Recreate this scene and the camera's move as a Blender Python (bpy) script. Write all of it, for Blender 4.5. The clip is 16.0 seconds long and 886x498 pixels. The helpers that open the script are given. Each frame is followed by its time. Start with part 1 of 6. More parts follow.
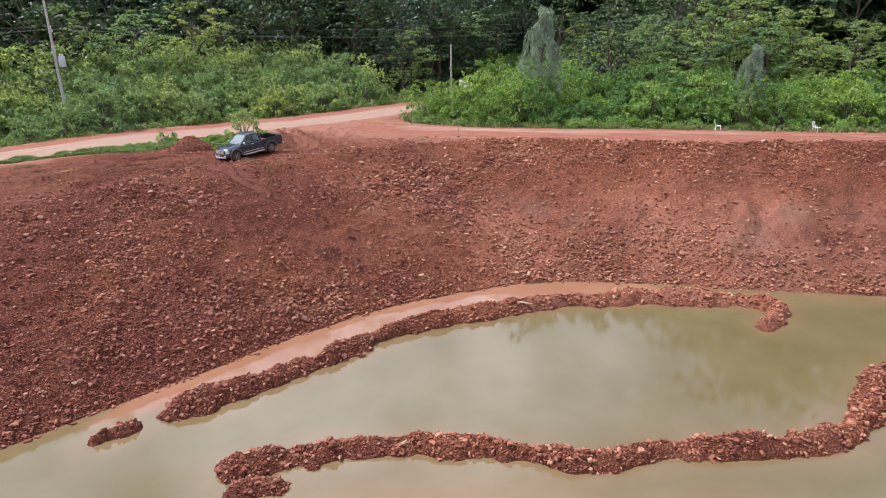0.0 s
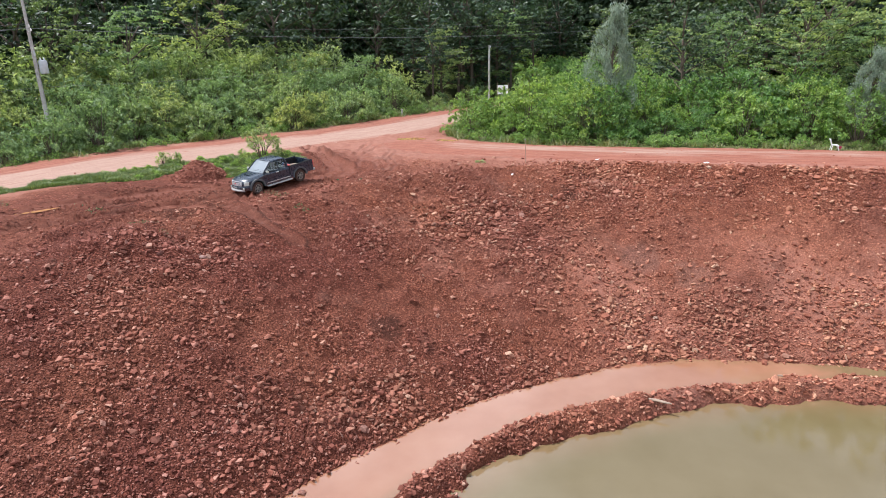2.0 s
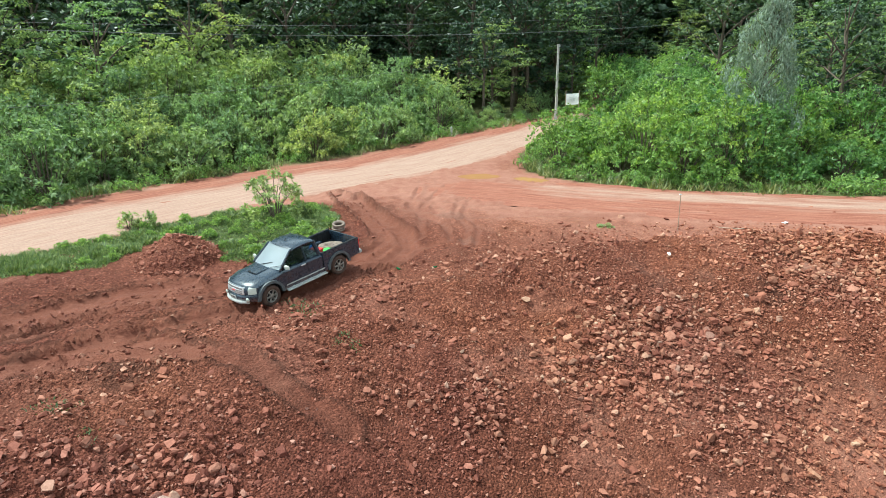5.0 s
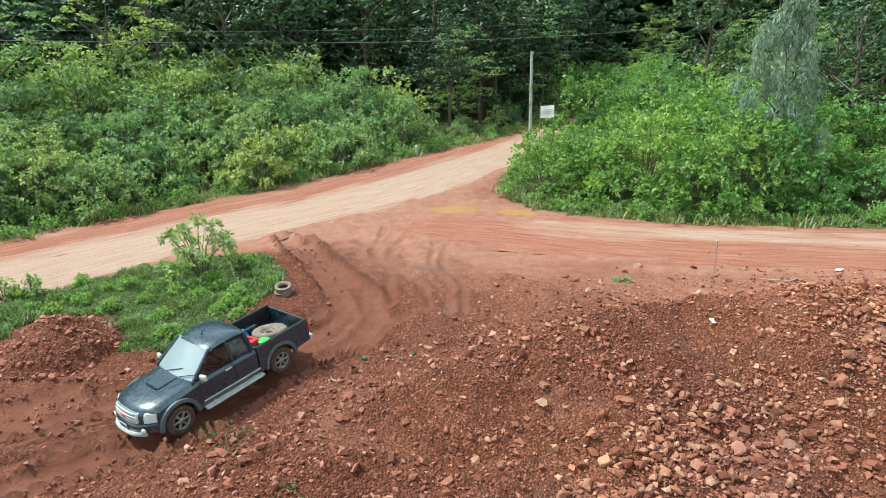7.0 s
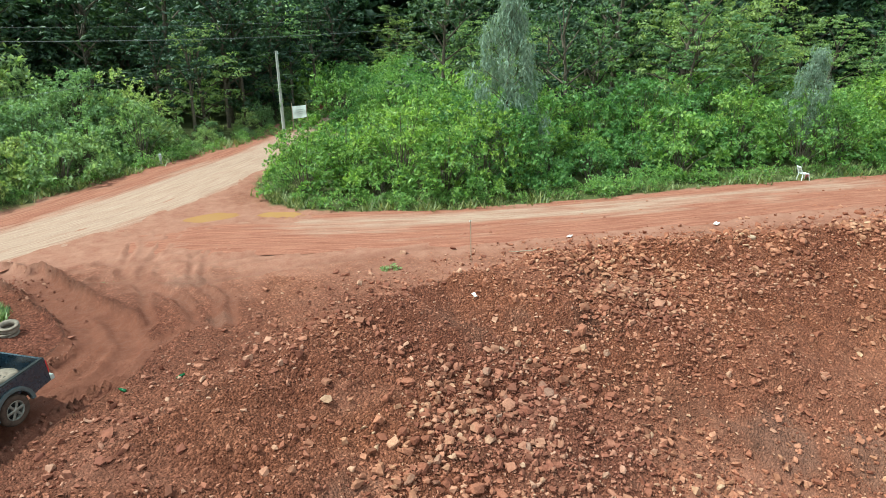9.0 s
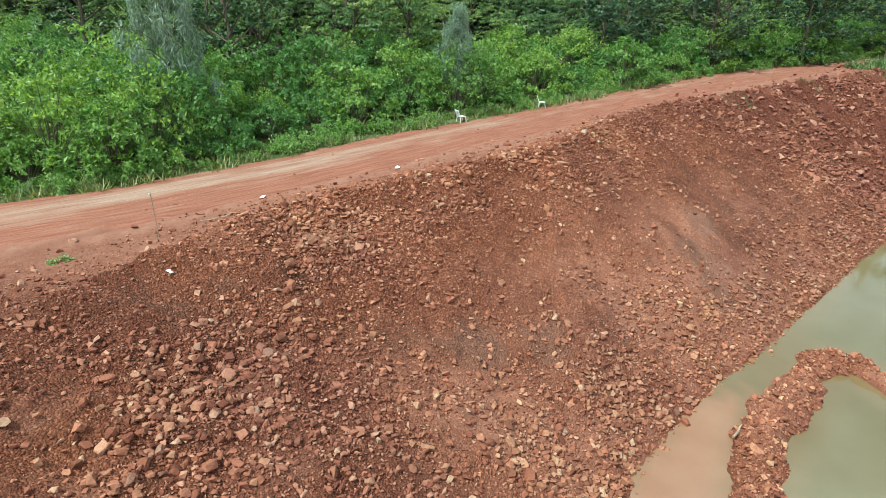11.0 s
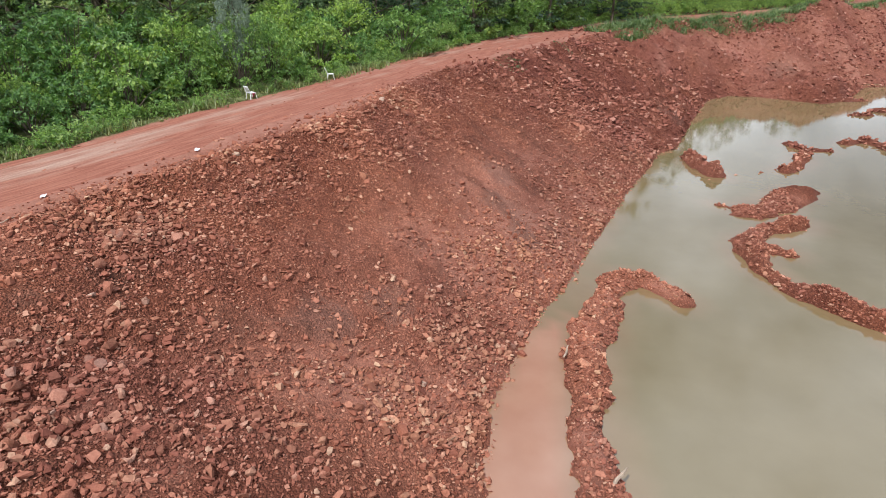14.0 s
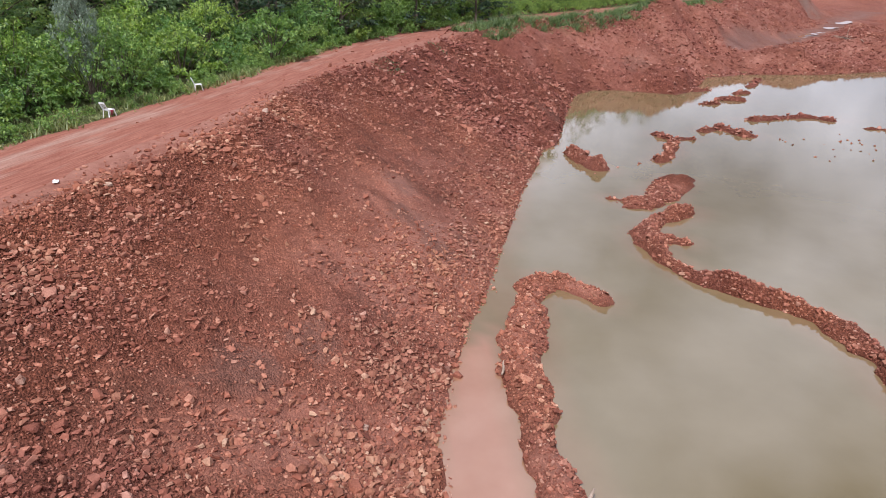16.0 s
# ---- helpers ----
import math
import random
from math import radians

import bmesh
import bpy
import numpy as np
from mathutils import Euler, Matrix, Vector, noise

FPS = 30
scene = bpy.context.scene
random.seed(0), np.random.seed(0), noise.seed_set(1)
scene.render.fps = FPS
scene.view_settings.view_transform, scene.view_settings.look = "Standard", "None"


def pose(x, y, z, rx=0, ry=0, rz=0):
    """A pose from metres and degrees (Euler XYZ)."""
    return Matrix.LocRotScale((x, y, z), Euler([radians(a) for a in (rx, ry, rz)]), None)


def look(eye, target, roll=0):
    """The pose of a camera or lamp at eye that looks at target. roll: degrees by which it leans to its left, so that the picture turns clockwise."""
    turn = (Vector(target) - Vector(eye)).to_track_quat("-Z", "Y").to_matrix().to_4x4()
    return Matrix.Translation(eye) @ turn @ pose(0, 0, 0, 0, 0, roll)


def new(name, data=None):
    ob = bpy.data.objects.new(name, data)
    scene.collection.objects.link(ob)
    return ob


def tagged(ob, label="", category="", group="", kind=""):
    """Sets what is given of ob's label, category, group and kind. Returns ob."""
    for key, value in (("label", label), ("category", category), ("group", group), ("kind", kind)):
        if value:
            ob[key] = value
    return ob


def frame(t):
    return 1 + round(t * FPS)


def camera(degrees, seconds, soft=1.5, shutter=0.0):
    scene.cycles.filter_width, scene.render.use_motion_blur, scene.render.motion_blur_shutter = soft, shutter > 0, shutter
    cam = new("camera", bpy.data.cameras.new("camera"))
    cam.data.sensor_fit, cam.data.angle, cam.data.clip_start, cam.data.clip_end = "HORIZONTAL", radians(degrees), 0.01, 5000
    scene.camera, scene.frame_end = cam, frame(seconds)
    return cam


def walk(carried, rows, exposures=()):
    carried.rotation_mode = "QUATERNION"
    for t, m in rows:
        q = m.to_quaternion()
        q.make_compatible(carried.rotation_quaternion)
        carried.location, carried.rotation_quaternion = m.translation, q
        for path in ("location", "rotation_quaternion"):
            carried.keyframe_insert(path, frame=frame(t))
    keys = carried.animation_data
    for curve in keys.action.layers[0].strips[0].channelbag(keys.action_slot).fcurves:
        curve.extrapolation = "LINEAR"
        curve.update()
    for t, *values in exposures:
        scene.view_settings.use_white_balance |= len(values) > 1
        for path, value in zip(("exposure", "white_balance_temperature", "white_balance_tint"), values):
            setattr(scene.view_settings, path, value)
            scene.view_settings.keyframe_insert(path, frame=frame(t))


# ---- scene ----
cam = camera(69.81, 16.0, 0.85)
PATH = [
    (0, (2.805, -5.436, 15.192), (4.559, 3.853, 11.931), -0.97),
    (0.5, (2.541, -2.69, 15.25), (4.299, 6.597, 11.984), -0.97),
    (1, (2.052, 0.01, 15.302), (3.806, 9.295, 12.027), -0.97),
    (1.5, (1.314, 2.69, 15.277), (3.072, 11.975, 12.006), -0.93),
    (2, (0.435, 5.353, 15.258), (2.195, 14.638, 11.986), -0.97),
    (2.5, (-0.271, 8.017, 15.279), (1.487, 17.298, 12.0), -0.95),
    (3, (-0.803, 10.732, 15.287), (0.963, 20.009, 11.999), -0.93),
    (3.5, (-1.11, 13.49, 15.269), (0.658, 22.767, 11.982), -1.01),
    (4, (-1.232, 16.294, 15.302), (0.528, 25.566, 11.998), -1.05),
    (4.5, (-1.154, 19.103, 15.357), (0.578, 28.375, 12.036), -1.19),
    (4.7, (-1.073, 20.177, 15.426), (0.64, 29.443, 12.077), -1.22),
    (5, (-0.991, 21.864, 15.463), (0.651, 31.139, 12.105), -1.29),
    (5.3, (-0.889, 23.537, 15.473), (0.62, 32.838, 12.124), -1.34),
    (5.6, (-0.774, 25.106, 15.463), (0.596, 34.436, 12.134), -1.38),
    (5.9, (-0.658, 26.484, 15.44), (0.629, 35.833, 12.135), -1.41),
    (6.2, (-0.549, 27.58, 15.411), (0.771, 36.932, 12.128), -1.43),
    (6.5, (-0.457, 28.306, 15.384), (1.071, 37.631, 12.113), -1.44),
    (6.8, (-0.391, 28.573, 15.364), (1.577, 37.815, 12.091), -1.45),
    (7, (-0.35, 28.626, 15.355), (1.941, 37.791, 12.074), -1.44),
    (7.5, (-0.274, 28.591, 15.334), (3.004, 37.443, 12.033), -1.47),
    (8, (-0.276, 28.598, 15.303), (3.884, 37.064, 11.984), -1.29),
    (8.5, (-0.293, 28.588, 15.246), (4.546, 36.684, 11.923), -1.10),
    (9, (-0.289, 28.568, 15.165), (5.225, 36.216, 11.834), -1.00),
    (9.5, (-0.333, 28.514, 15.051), (5.95, 35.548, 11.726), -0.78),
    (10, (-0.349, 28.488, 14.966), (6.896, 34.455, 11.516), -0.60),
    (10.2, (-0.361, 28.507, 14.927), (7.205, 33.995, 11.374), -0.48),
    (10.5, (-0.38, 28.489, 14.876), (7.571, 33.325, 11.214), -0.37),
    (10.8, (-0.409, 28.455, 14.826), (7.786, 32.76, 11.043), -0.30),
    (11.1, (-0.448, 28.421, 14.779), (7.9, 32.299, 10.871), -0.26),
    (11.4, (-0.496, 28.404, 14.733), (7.952, 31.932, 10.71), -0.24),
    (11.7, (-0.551, 28.421, 14.687), (7.973, 31.643, 10.57), -0.23),
    (12, (-0.613, 28.49, 14.642), (7.987, 31.415, 10.462), -0.22),
    (12.3, (-0.681, 28.627, 14.595), (8.014, 31.227, 10.395), -0.19),
    (12.5, (-0.727, 28.696, 14.574), (8.03, 31.079, 10.374), -0.18),
    (13, (-0.843, 29.039, 14.486), (8.063, 30.806, 10.296), -0.11),
    (13.5, (-0.992, 29.462, 14.411), (8.004, 30.731, 10.233), -0.03),
    (14, (-1.14, 29.966, 14.389), (7.912, 30.772, 10.216), 0.00),
    (14.5, (-1.244, 30.505, 14.403), (7.836, 30.85, 10.227), 0.07),
    (15, (-0.993, 31.015, 14.399), (8.093, 30.864, 10.225), 0.09),
    (15.5, (-0.28, 31.483, 14.378), (8.782, 30.79, 10.207), 0.14),
    (16, (0.807, 31.95, 14.335), (9.814, 30.724, 10.169), 0.25),
]
walk(cam, [(t, look(eye, target, roll)) for t, eye, target, roll in PATH], [(0, 0.35, 5950, 13), (1.5, 0.44, 5900, 13), (3.5, 0.62, 5950, 7), (4.7, 0.68, 5800, -6), (7, 0.63, 5750, -13), (10, 0.50, 5700, -20), (12.5, 0.25, 5900, -3), (14, 0.16, 5950, 9), (16, 0.06, 5900, 18)])

# ---------------------------------------------------------------- light
SUN_DIR = Vector((-0.52, 0.30, 0.95)).normalized()   # towards the sun
world = bpy.data.worlds.new("world")
scene.world = world
world.use_nodes = True
wt = world.node_tree
sky = wt.nodes.new("ShaderNodeTexSky")
sky.sky_type = "NISHITA"
sky.sun_disc = False
sky.sun_elevation = math.asin(SUN_DIR.z)
sky.sun_rotation = math.atan2(SUN_DIR.x, SUN_DIR.y)
sky.air_density, sky.dust_density = 1.0, 2.0
wn = wt.nodes["Background"]
geo = wt.nodes.new("ShaderNodeTexCoord")
cloud = wt.nodes.new("ShaderNodeTexNoise")
cloud.inputs["Scale"].default_value = 2.6
cloud.inputs["Detail"].default_value = 7
cloud.inputs["Roughness"].default_value = 0.55
ramp = wt.nodes.new("ShaderNodeValToRGB")
ramp.color_ramp.elements[0].position, ramp.color_ramp.elements[1].position = 0.40, 0.60
ramp.color_ramp.elements[0].color, ramp.color_ramp.elements[1].color = (3.2, 3.7, 4.7, 1), (15.5, 15.7, 16.2, 1)
mixc = wt.nodes.new("ShaderNodeMix")
mixc.data_type = "RGBA"
mixc.inputs[0].default_value = 0.85
wt.links.new(geo.outputs["Generated"], cloud.inputs["Vector"])
wt.links.new(cloud.outputs["Fac"], ramp.inputs["Fac"])
wt.links.new(ramp.outputs["Color"], mixc.inputs[7])
wt.links.new(sky.outputs["Color"], mixc.inputs[6])
wt.links.new(mixc.outputs[2], wn.inputs["Color"])
wn.inputs["Strength"].default_value = 0.085
sun_data = bpy.data.lights.new("sun", "SUN")
sun_data.energy, sun_data.angle, sun_data.color = 4.1, radians(2.5), (1.0, 0.96, 0.90)
sun = new("sun", sun_data)
sun.matrix_world = look(SUN_DIR * 100, (0, 0, 0))


# ---------------------------------------------------------------- materials
def material(name, rough=0.8, spec=0.3, metal=0.0):
    m = bpy.data.materials.new(name)
    m.use_nodes = True
    b = m.node_tree.nodes["Principled BSDF"]
    b.inputs["Roughness"].default_value = rough
    b.inputs["Specular IOR Level"].default_value = spec
    b.inputs["Metallic"].default_value = metal
    return m, m.node_tree, b


def add_noise(nt, scale, detail=4, rough=0.55, coords="Object"):
    tc = nt.nodes.new("ShaderNodeTexCoord")
    n = nt.nodes.new("ShaderNodeTexNoise")
    n.inputs["Scale"].default_value = scale
    n.inputs["Detail"].default_value = detail
    n.inputs["Roughness"].default_value = rough
    nt.links.new(tc.outputs[coords], n.inputs["Vector"])
    return n.outputs["Fac"]


def add_ramp(nt, fac, stops):
    r = nt.nodes.new("ShaderNodeValToRGB")
    el = r.color_ramp.elements
    while len(el) < len(stops):
        el.new(0.5)
    for e, (p, c) in zip(el, stops):
        e.position, e.color = p, (*c, 1)
    nt.links.new(fac, r.inputs["Fac"])
    return r.outputs["Color"]


def add_mix(nt, fac, a, b, mode="MIX"):
    m = nt.nodes.new("ShaderNodeMix")
    m.data_type, m.blend_type = "RGBA", mode
    for sock, v in ((m.inputs[0], fac), (m.inputs[6], a), (m.inputs[7], b)):
        if isinstance(v, bpy.types.NodeSocket):
            nt.links.new(v, sock)
        elif isinstance(v, tuple):
            sock.default_value = (*v, 1) if len(v) == 3 else v
        else:
            sock.default_value = v
    return m.outputs[2]


def add_math(nt, op, a, b=0.5):
    m = nt.nodes.new("ShaderNodeMath")
    m.operation = op
    m.use_clamp = op in ("MULTIPLY_ADD",)
    for sock, v in zip(m.inputs, (a, b)):
        if isinstance(v, bpy.types.NodeSocket):
            nt.links.new(v, sock)
        else:
            sock.default_value = v
    return m.outputs[0]


def add_attr(nt, name):
    a = nt.nodes.new("ShaderNodeAttribute")
    a.attribute_name = name
    return a.outputs["Fac"]


def add_bump(nt, bsdf, height, strength=0.5, dist=0.05):
    b = nt.nodes.new("ShaderNodeBump")
    b.inputs["Strength"].default_value = strength
    b.inputs["Distance"].default_value = dist
    nt.links.new(height, b.inputs["Height"])
    nt.links.new(b.outputs["Normal"], bsdf.inputs["Normal"])


def add_voronoi(nt, scale, feature="F1", out="Distance"):
    tc = nt.nodes.new("ShaderNodeTexCoord")
    n = nt.nodes.new("ShaderNodeTexVoronoi")
    n.feature = feature
    n.inputs["Scale"].default_value = scale
    nt.links.new(tc.outputs["Object"], n.inputs["Vector"])
    return n.outputs[out]


def earth_hue(nt):
    """The laterite runs from purplish red in the west to orange in the east, in broad blotches."""
    g = nt.nodes.new("ShaderNodeNewGeometry")
    sp = nt.nodes.new("ShaderNodeSeparateXYZ")
    nt.links.new(g.outputs["Position"], sp.inputs[0])
    n = nt.nodes.new("ShaderNodeTexNoise")
    n.inputs["Scale"].default_value, n.inputs["Detail"].default_value = 0.21, 4
    nt.links.new(g.outputs["Position"], n.inputs["Vector"])
    mr = nt.nodes.new("ShaderNodeMapRange")
    mr.inputs[1].default_value, mr.inputs[2].default_value = -4.0, 17.0
    nt.links.new(sp.outputs[0], mr.inputs[0])
    east = nt.nodes.new("ShaderNodeMapRange")
    east.inputs[1].default_value, east.inputs[2].default_value = 36.0, 54.0
    nt.links.new(sp.outputs[0], east.inputs[0])
    k = add_math(nt, "ADD", add_math(nt, "MULTIPLY", add_math(nt, "SUBTRACT", mr.outputs[0], east.outputs[0]), 0.5), add_math(nt, "MULTIPLY", add_math(nt, "SUBTRACT", n.outputs["Fac"], 0.36), 1.8))
    return add_ramp(nt, k, [(0.0, (0.90, 0.85, 0.88)), (0.45, (1.0, 1.0, 0.95)), (1.0, (1.24, 1.25, 1.08))])


def soil_material():
    m, nt, b = material("red_soil", 0.92, 0.15)
    big = add_noise(nt, 0.22, 5)
    mid = add_noise(nt, 1.7, 6, 0.65)
    fine = add_noise(nt, 14, 7, 0.75)
    grit = add_noise(nt, 45, 4, 0.7)
    chips = add_voronoi(nt, 15.0, "F1", "Color")
    chip_d = add_voronoi(nt, 15.0, "F1", "Distance")
    crumb = add_noise(nt, 6.0, 7, 0.8)
    c1 = add_ramp(nt, mid, [(0.28, (0.142, 0.042, 0.025)), (0.5, (0.225, 0.075, 0.047)), (0.75, (0.320, 0.122, 0.080))])
    c2 = add_ramp(nt, big, [(0.35, (0.165, 0.051, 0.032)), (0.65, (0.295, 0.106, 0.068))])
    c = add_mix(nt, 0.5, c1, c2)
    sep = nt.nodes.new("ShaderNodeSeparateColor")
    nt.links.new(chips, sep.inputs[0])
    c = add_mix(nt, 1.0, c, add_ramp(nt, sep.outputs[0], [(0.0, (0.70, 0.68, 0.67)), (0.65, (1.0, 1.0, 1.0)), (0.88, (1.3, 1.34, 1.36)), (1.0, (1.8, 1.95, 2.0))]), "MULTIPLY")
    # shade of the small crevices is put into the colour by the bump's noise
    c = add_mix(nt, 1.0, c, add_ramp(nt, fine, [(0.3, (0.42, 0.40, 0.39)), (0.7, (1.52, 1.52, 1.52))]), "MULTIPLY")
    c = add_mix(nt, 1.0, c, add_ramp(nt, grit, [(0.3, (0.8, 0.79, 0.78)), (0.7, (1.18, 1.18, 1.18))]), "MULTIPLY")
    c = add_mix(nt, 1.0, c, earth_hue(nt), "MULTIPLY")
    # kneaded mud, trodden dust, grey clay and painted haul-road sheen, grass floor and wet edge by zone
    mud = add_attr(nt, "mud")
    c = add_mix(nt, mud, c, add_mix(nt, 0.35, add_ramp(nt, mid, [(0.3, (0.18, 0.060, 0.038)), (0.7, (0.31, 0.120, 0.076))]), add_ramp(nt, fine, [(0.3, (0.14, 0.045, 0.030)), (0.7, (0.33, 0.130, 0.085))])))
    dust = add_attr(nt, "dust")
    c = add_mix(nt, dust, c, add_mix(nt, 0.4, add_ramp(nt, mid, [(0.3, (0.225, 0.085, 0.058)), (0.7, (0.37, 0.190, 0.138))]), add_ramp(nt, fine, [(0.3, (0.18, 0.064, 0.043)), (0.7, (0.38, 0.185, 0.130))])))
    pale = add_attr(nt, "pale")
    c = add_mix(nt, pale, c, add_ramp(nt, fine, [(0.3, (0.15, 0.085, 0.064)), (0.7, (0.30, 0.19, 0.148))]))
    dark = add_attr(nt, "dark")
    c = add_mix(nt, dark, c, add_ramp(nt, fine, [(0.35, (0.035, 0.018, 0.013)), (0.7, (0.12, 0.05, 0.033))]))
    green = add_attr(nt, "green")
    c = add_mix(nt, green, c, add_ramp(nt, fine, [(0.3, (0.045, 0.050, 0.018)), (0.7, (0.12, 0.13, 0.045))]))
    wet = add_attr(nt, "wet")
    c = add_mix(nt, add_math(nt, "MULTIPLY", wet, 0.75), c, (0.150, 0.047, 0.026))
    nt.links.new(c, b.inputs["Base Color"])
    rr = nt.nodes.new("ShaderNodeMapRange")
    rr.inputs[3].default_value, rr.inputs[4].default_value = 0.95, 0.34
    nt.links.new(wet, rr.inputs[0])
    nt.links.new(rr.outputs[0], b.inputs["Roughness"])
    h = add_mix(nt, 0.5, add_mix(nt, 0.5, crumb, grit), fine)
    h = add_mix(nt, add_math(nt, "MULTIPLY", add_math(nt, "SUBTRACT", 1.0, add_math(nt, "MAXIMUM", mud, dust)), 0.35), h, add_ramp(nt, chip_d, [(0.0, (1, 1, 1)), (0.7, (0, 0, 0))]))
    bp = nt.nodes.new("ShaderNodeBump")
    bp.inputs["Distance"].default_value = 0.34
    calm = nt.nodes.new("ShaderNodeMapRange")
    calm.inputs[3].default_value, calm.inputs[4].default_value = 1.0, 0.28
    nt.links.new(add_math(nt, "MAXIMUM", add_math(nt, "MULTIPLY", mud, 0.45), dust), calm.inputs[0])
    nt.links.new(calm.outputs[0], bp.inputs["Strength"])
    nt.links.new(h, bp.inputs["Height"])
    nt.links.new(bp.outputs["Normal"], b.inputs["Normal"])
    return m


def stone_material(name, tint=(1, 1, 1)):
    m, nt, b = material(name, 0.85, 0.25)
    g = nt.nodes.new("ShaderNodeNewGeometry")
    oi = nt.nodes.new("ShaderNodeObjectInfo")
    r = add_math(nt, "FRACT", add_math(nt, "ADD", g.outputs["Random Per Island"], oi.outputs["Random"]))
    t = tint
    c = add_ramp(nt, r, [(0.0, (0.15 * t[0], 0.048 * t[1], 0.032 * t[2])), (0.45, (0.28 * t[0], 0.103 * t[1], 0.069 * t[2])),
                         (0.85, (0.37 * t[0], 0.160 * t[1], 0.111 * t[2])), (1.0, (0.46 * t[0], 0.255 * t[1], 0.190 * t[2]))])
    c = add_mix(nt, 1.0, c, earth_hue(nt), "MULTIPLY")
    n = add_noise(nt, 9, 5, 0.65)
    c = add_mix(nt, 1.0, c, add_ramp(nt, n, [(0.3, (0.7, 0.66, 0.63)), (0.7, (1.2, 1.2, 1.2))]), "MULTIPLY")
    # red earth still sticks to the stones in patches
    c = add_mix(nt, add_ramp(nt, add_noise(nt, 3.5, 4, 0.6), [(0.50, (0, 0, 0)), (0.68, (0.6, 0.6, 0.6))]), c, (0.22, 0.075, 0.051))
    nt.links.new(c, b.inputs["Base Color"])
    add_bump(nt, b, n, 0.6, 0.03)
    return m


def leaf_material(name, dark, light, pale, trans=0.35, vary=1.0):
    m, nt, b = material(name, 0.46, 0.5)
    g = nt.nodes.new("ShaderNodeNewGeometry")
    oi = nt.nodes.new("ShaderNodeObjectInfo")
    c = add_ramp(nt, g.outputs["Random Per Island"], [(0.0, dark), (0.7, light), (1.0, pale)])
    v = add_ramp(nt, oi.outputs["Random"], [(0.0, (0.68, 0.76, 0.80)), (0.35, (0.88, 0.96, 0.92)), (0.7, (1.15, 1.08, 0.92)), (1.0, (1.45, 1.25, 0.95))])
    c = add_mix(nt, vary, c, v, "MULTIPLY")
    nt.links.new(c, b.inputs["Base Color"])
    tr = nt.nodes.new("ShaderNodeBsdfTranslucent")
    nt.links.new(add_mix(nt, 1.0, c, (1.12, 1.15, 0.62), "MULTIPLY"), tr.inputs["Color"])
    mx = nt.nodes.new("ShaderNodeMixShader")
    mx.inputs[0].default_value = trans
    out = nt.nodes["Material Output"]
    nt.links.new(b.outputs[0], mx.inputs[1])
    nt.links.new(tr.outputs[0], mx.inputs[2])
    nt.links.new(mx.outputs[0], out.inputs["Surface"])
    return m


def plain(name, col, rough=0.6, spec=0.4, metal=0.0, var=0.25, scale=6.0, bump=0.0):
    m, nt, b = material(name, rough, spec, metal)
    n = add_noise(nt, scale, 5, 0.6)
    lo, hi = tuple(c * (1 - var) for c in col), tuple(min(1, c * (1 + var)) for c in col)
    nt.links.new(add_ramp(nt, n, [(0.3, lo), (0.7, hi)]), b.inputs["Base Color"])
    if bump:
        add_bump(nt, b, n, bump, 0.01)
    return m


def water_material():
    m, nt, b = material("muddy_water", 0.04, 0.5)
    b.inputs["IOR"].default_value = 1.85
    silt = add_attr(nt, "silt")
    n = add_noise(nt, 0.35, 4)
    deep = add_ramp(nt, n, [(0.3, (0.150, 0.114, 0.050)), (0.7, (0.178, 0.138, 0.068))])
    red = add_ramp(nt, n, [(0.3, (0.28, 0.128, 0.070)), (0.7, (0.34, 0.175, 0.105))])
    nt.links.new(add_mix(nt, silt, deep, red), b.inputs["Base Color"])
    rp = add_noise(nt, 6.0, 3)
    add_bump(nt, b, rp, 0.05, 0.02)
    return m


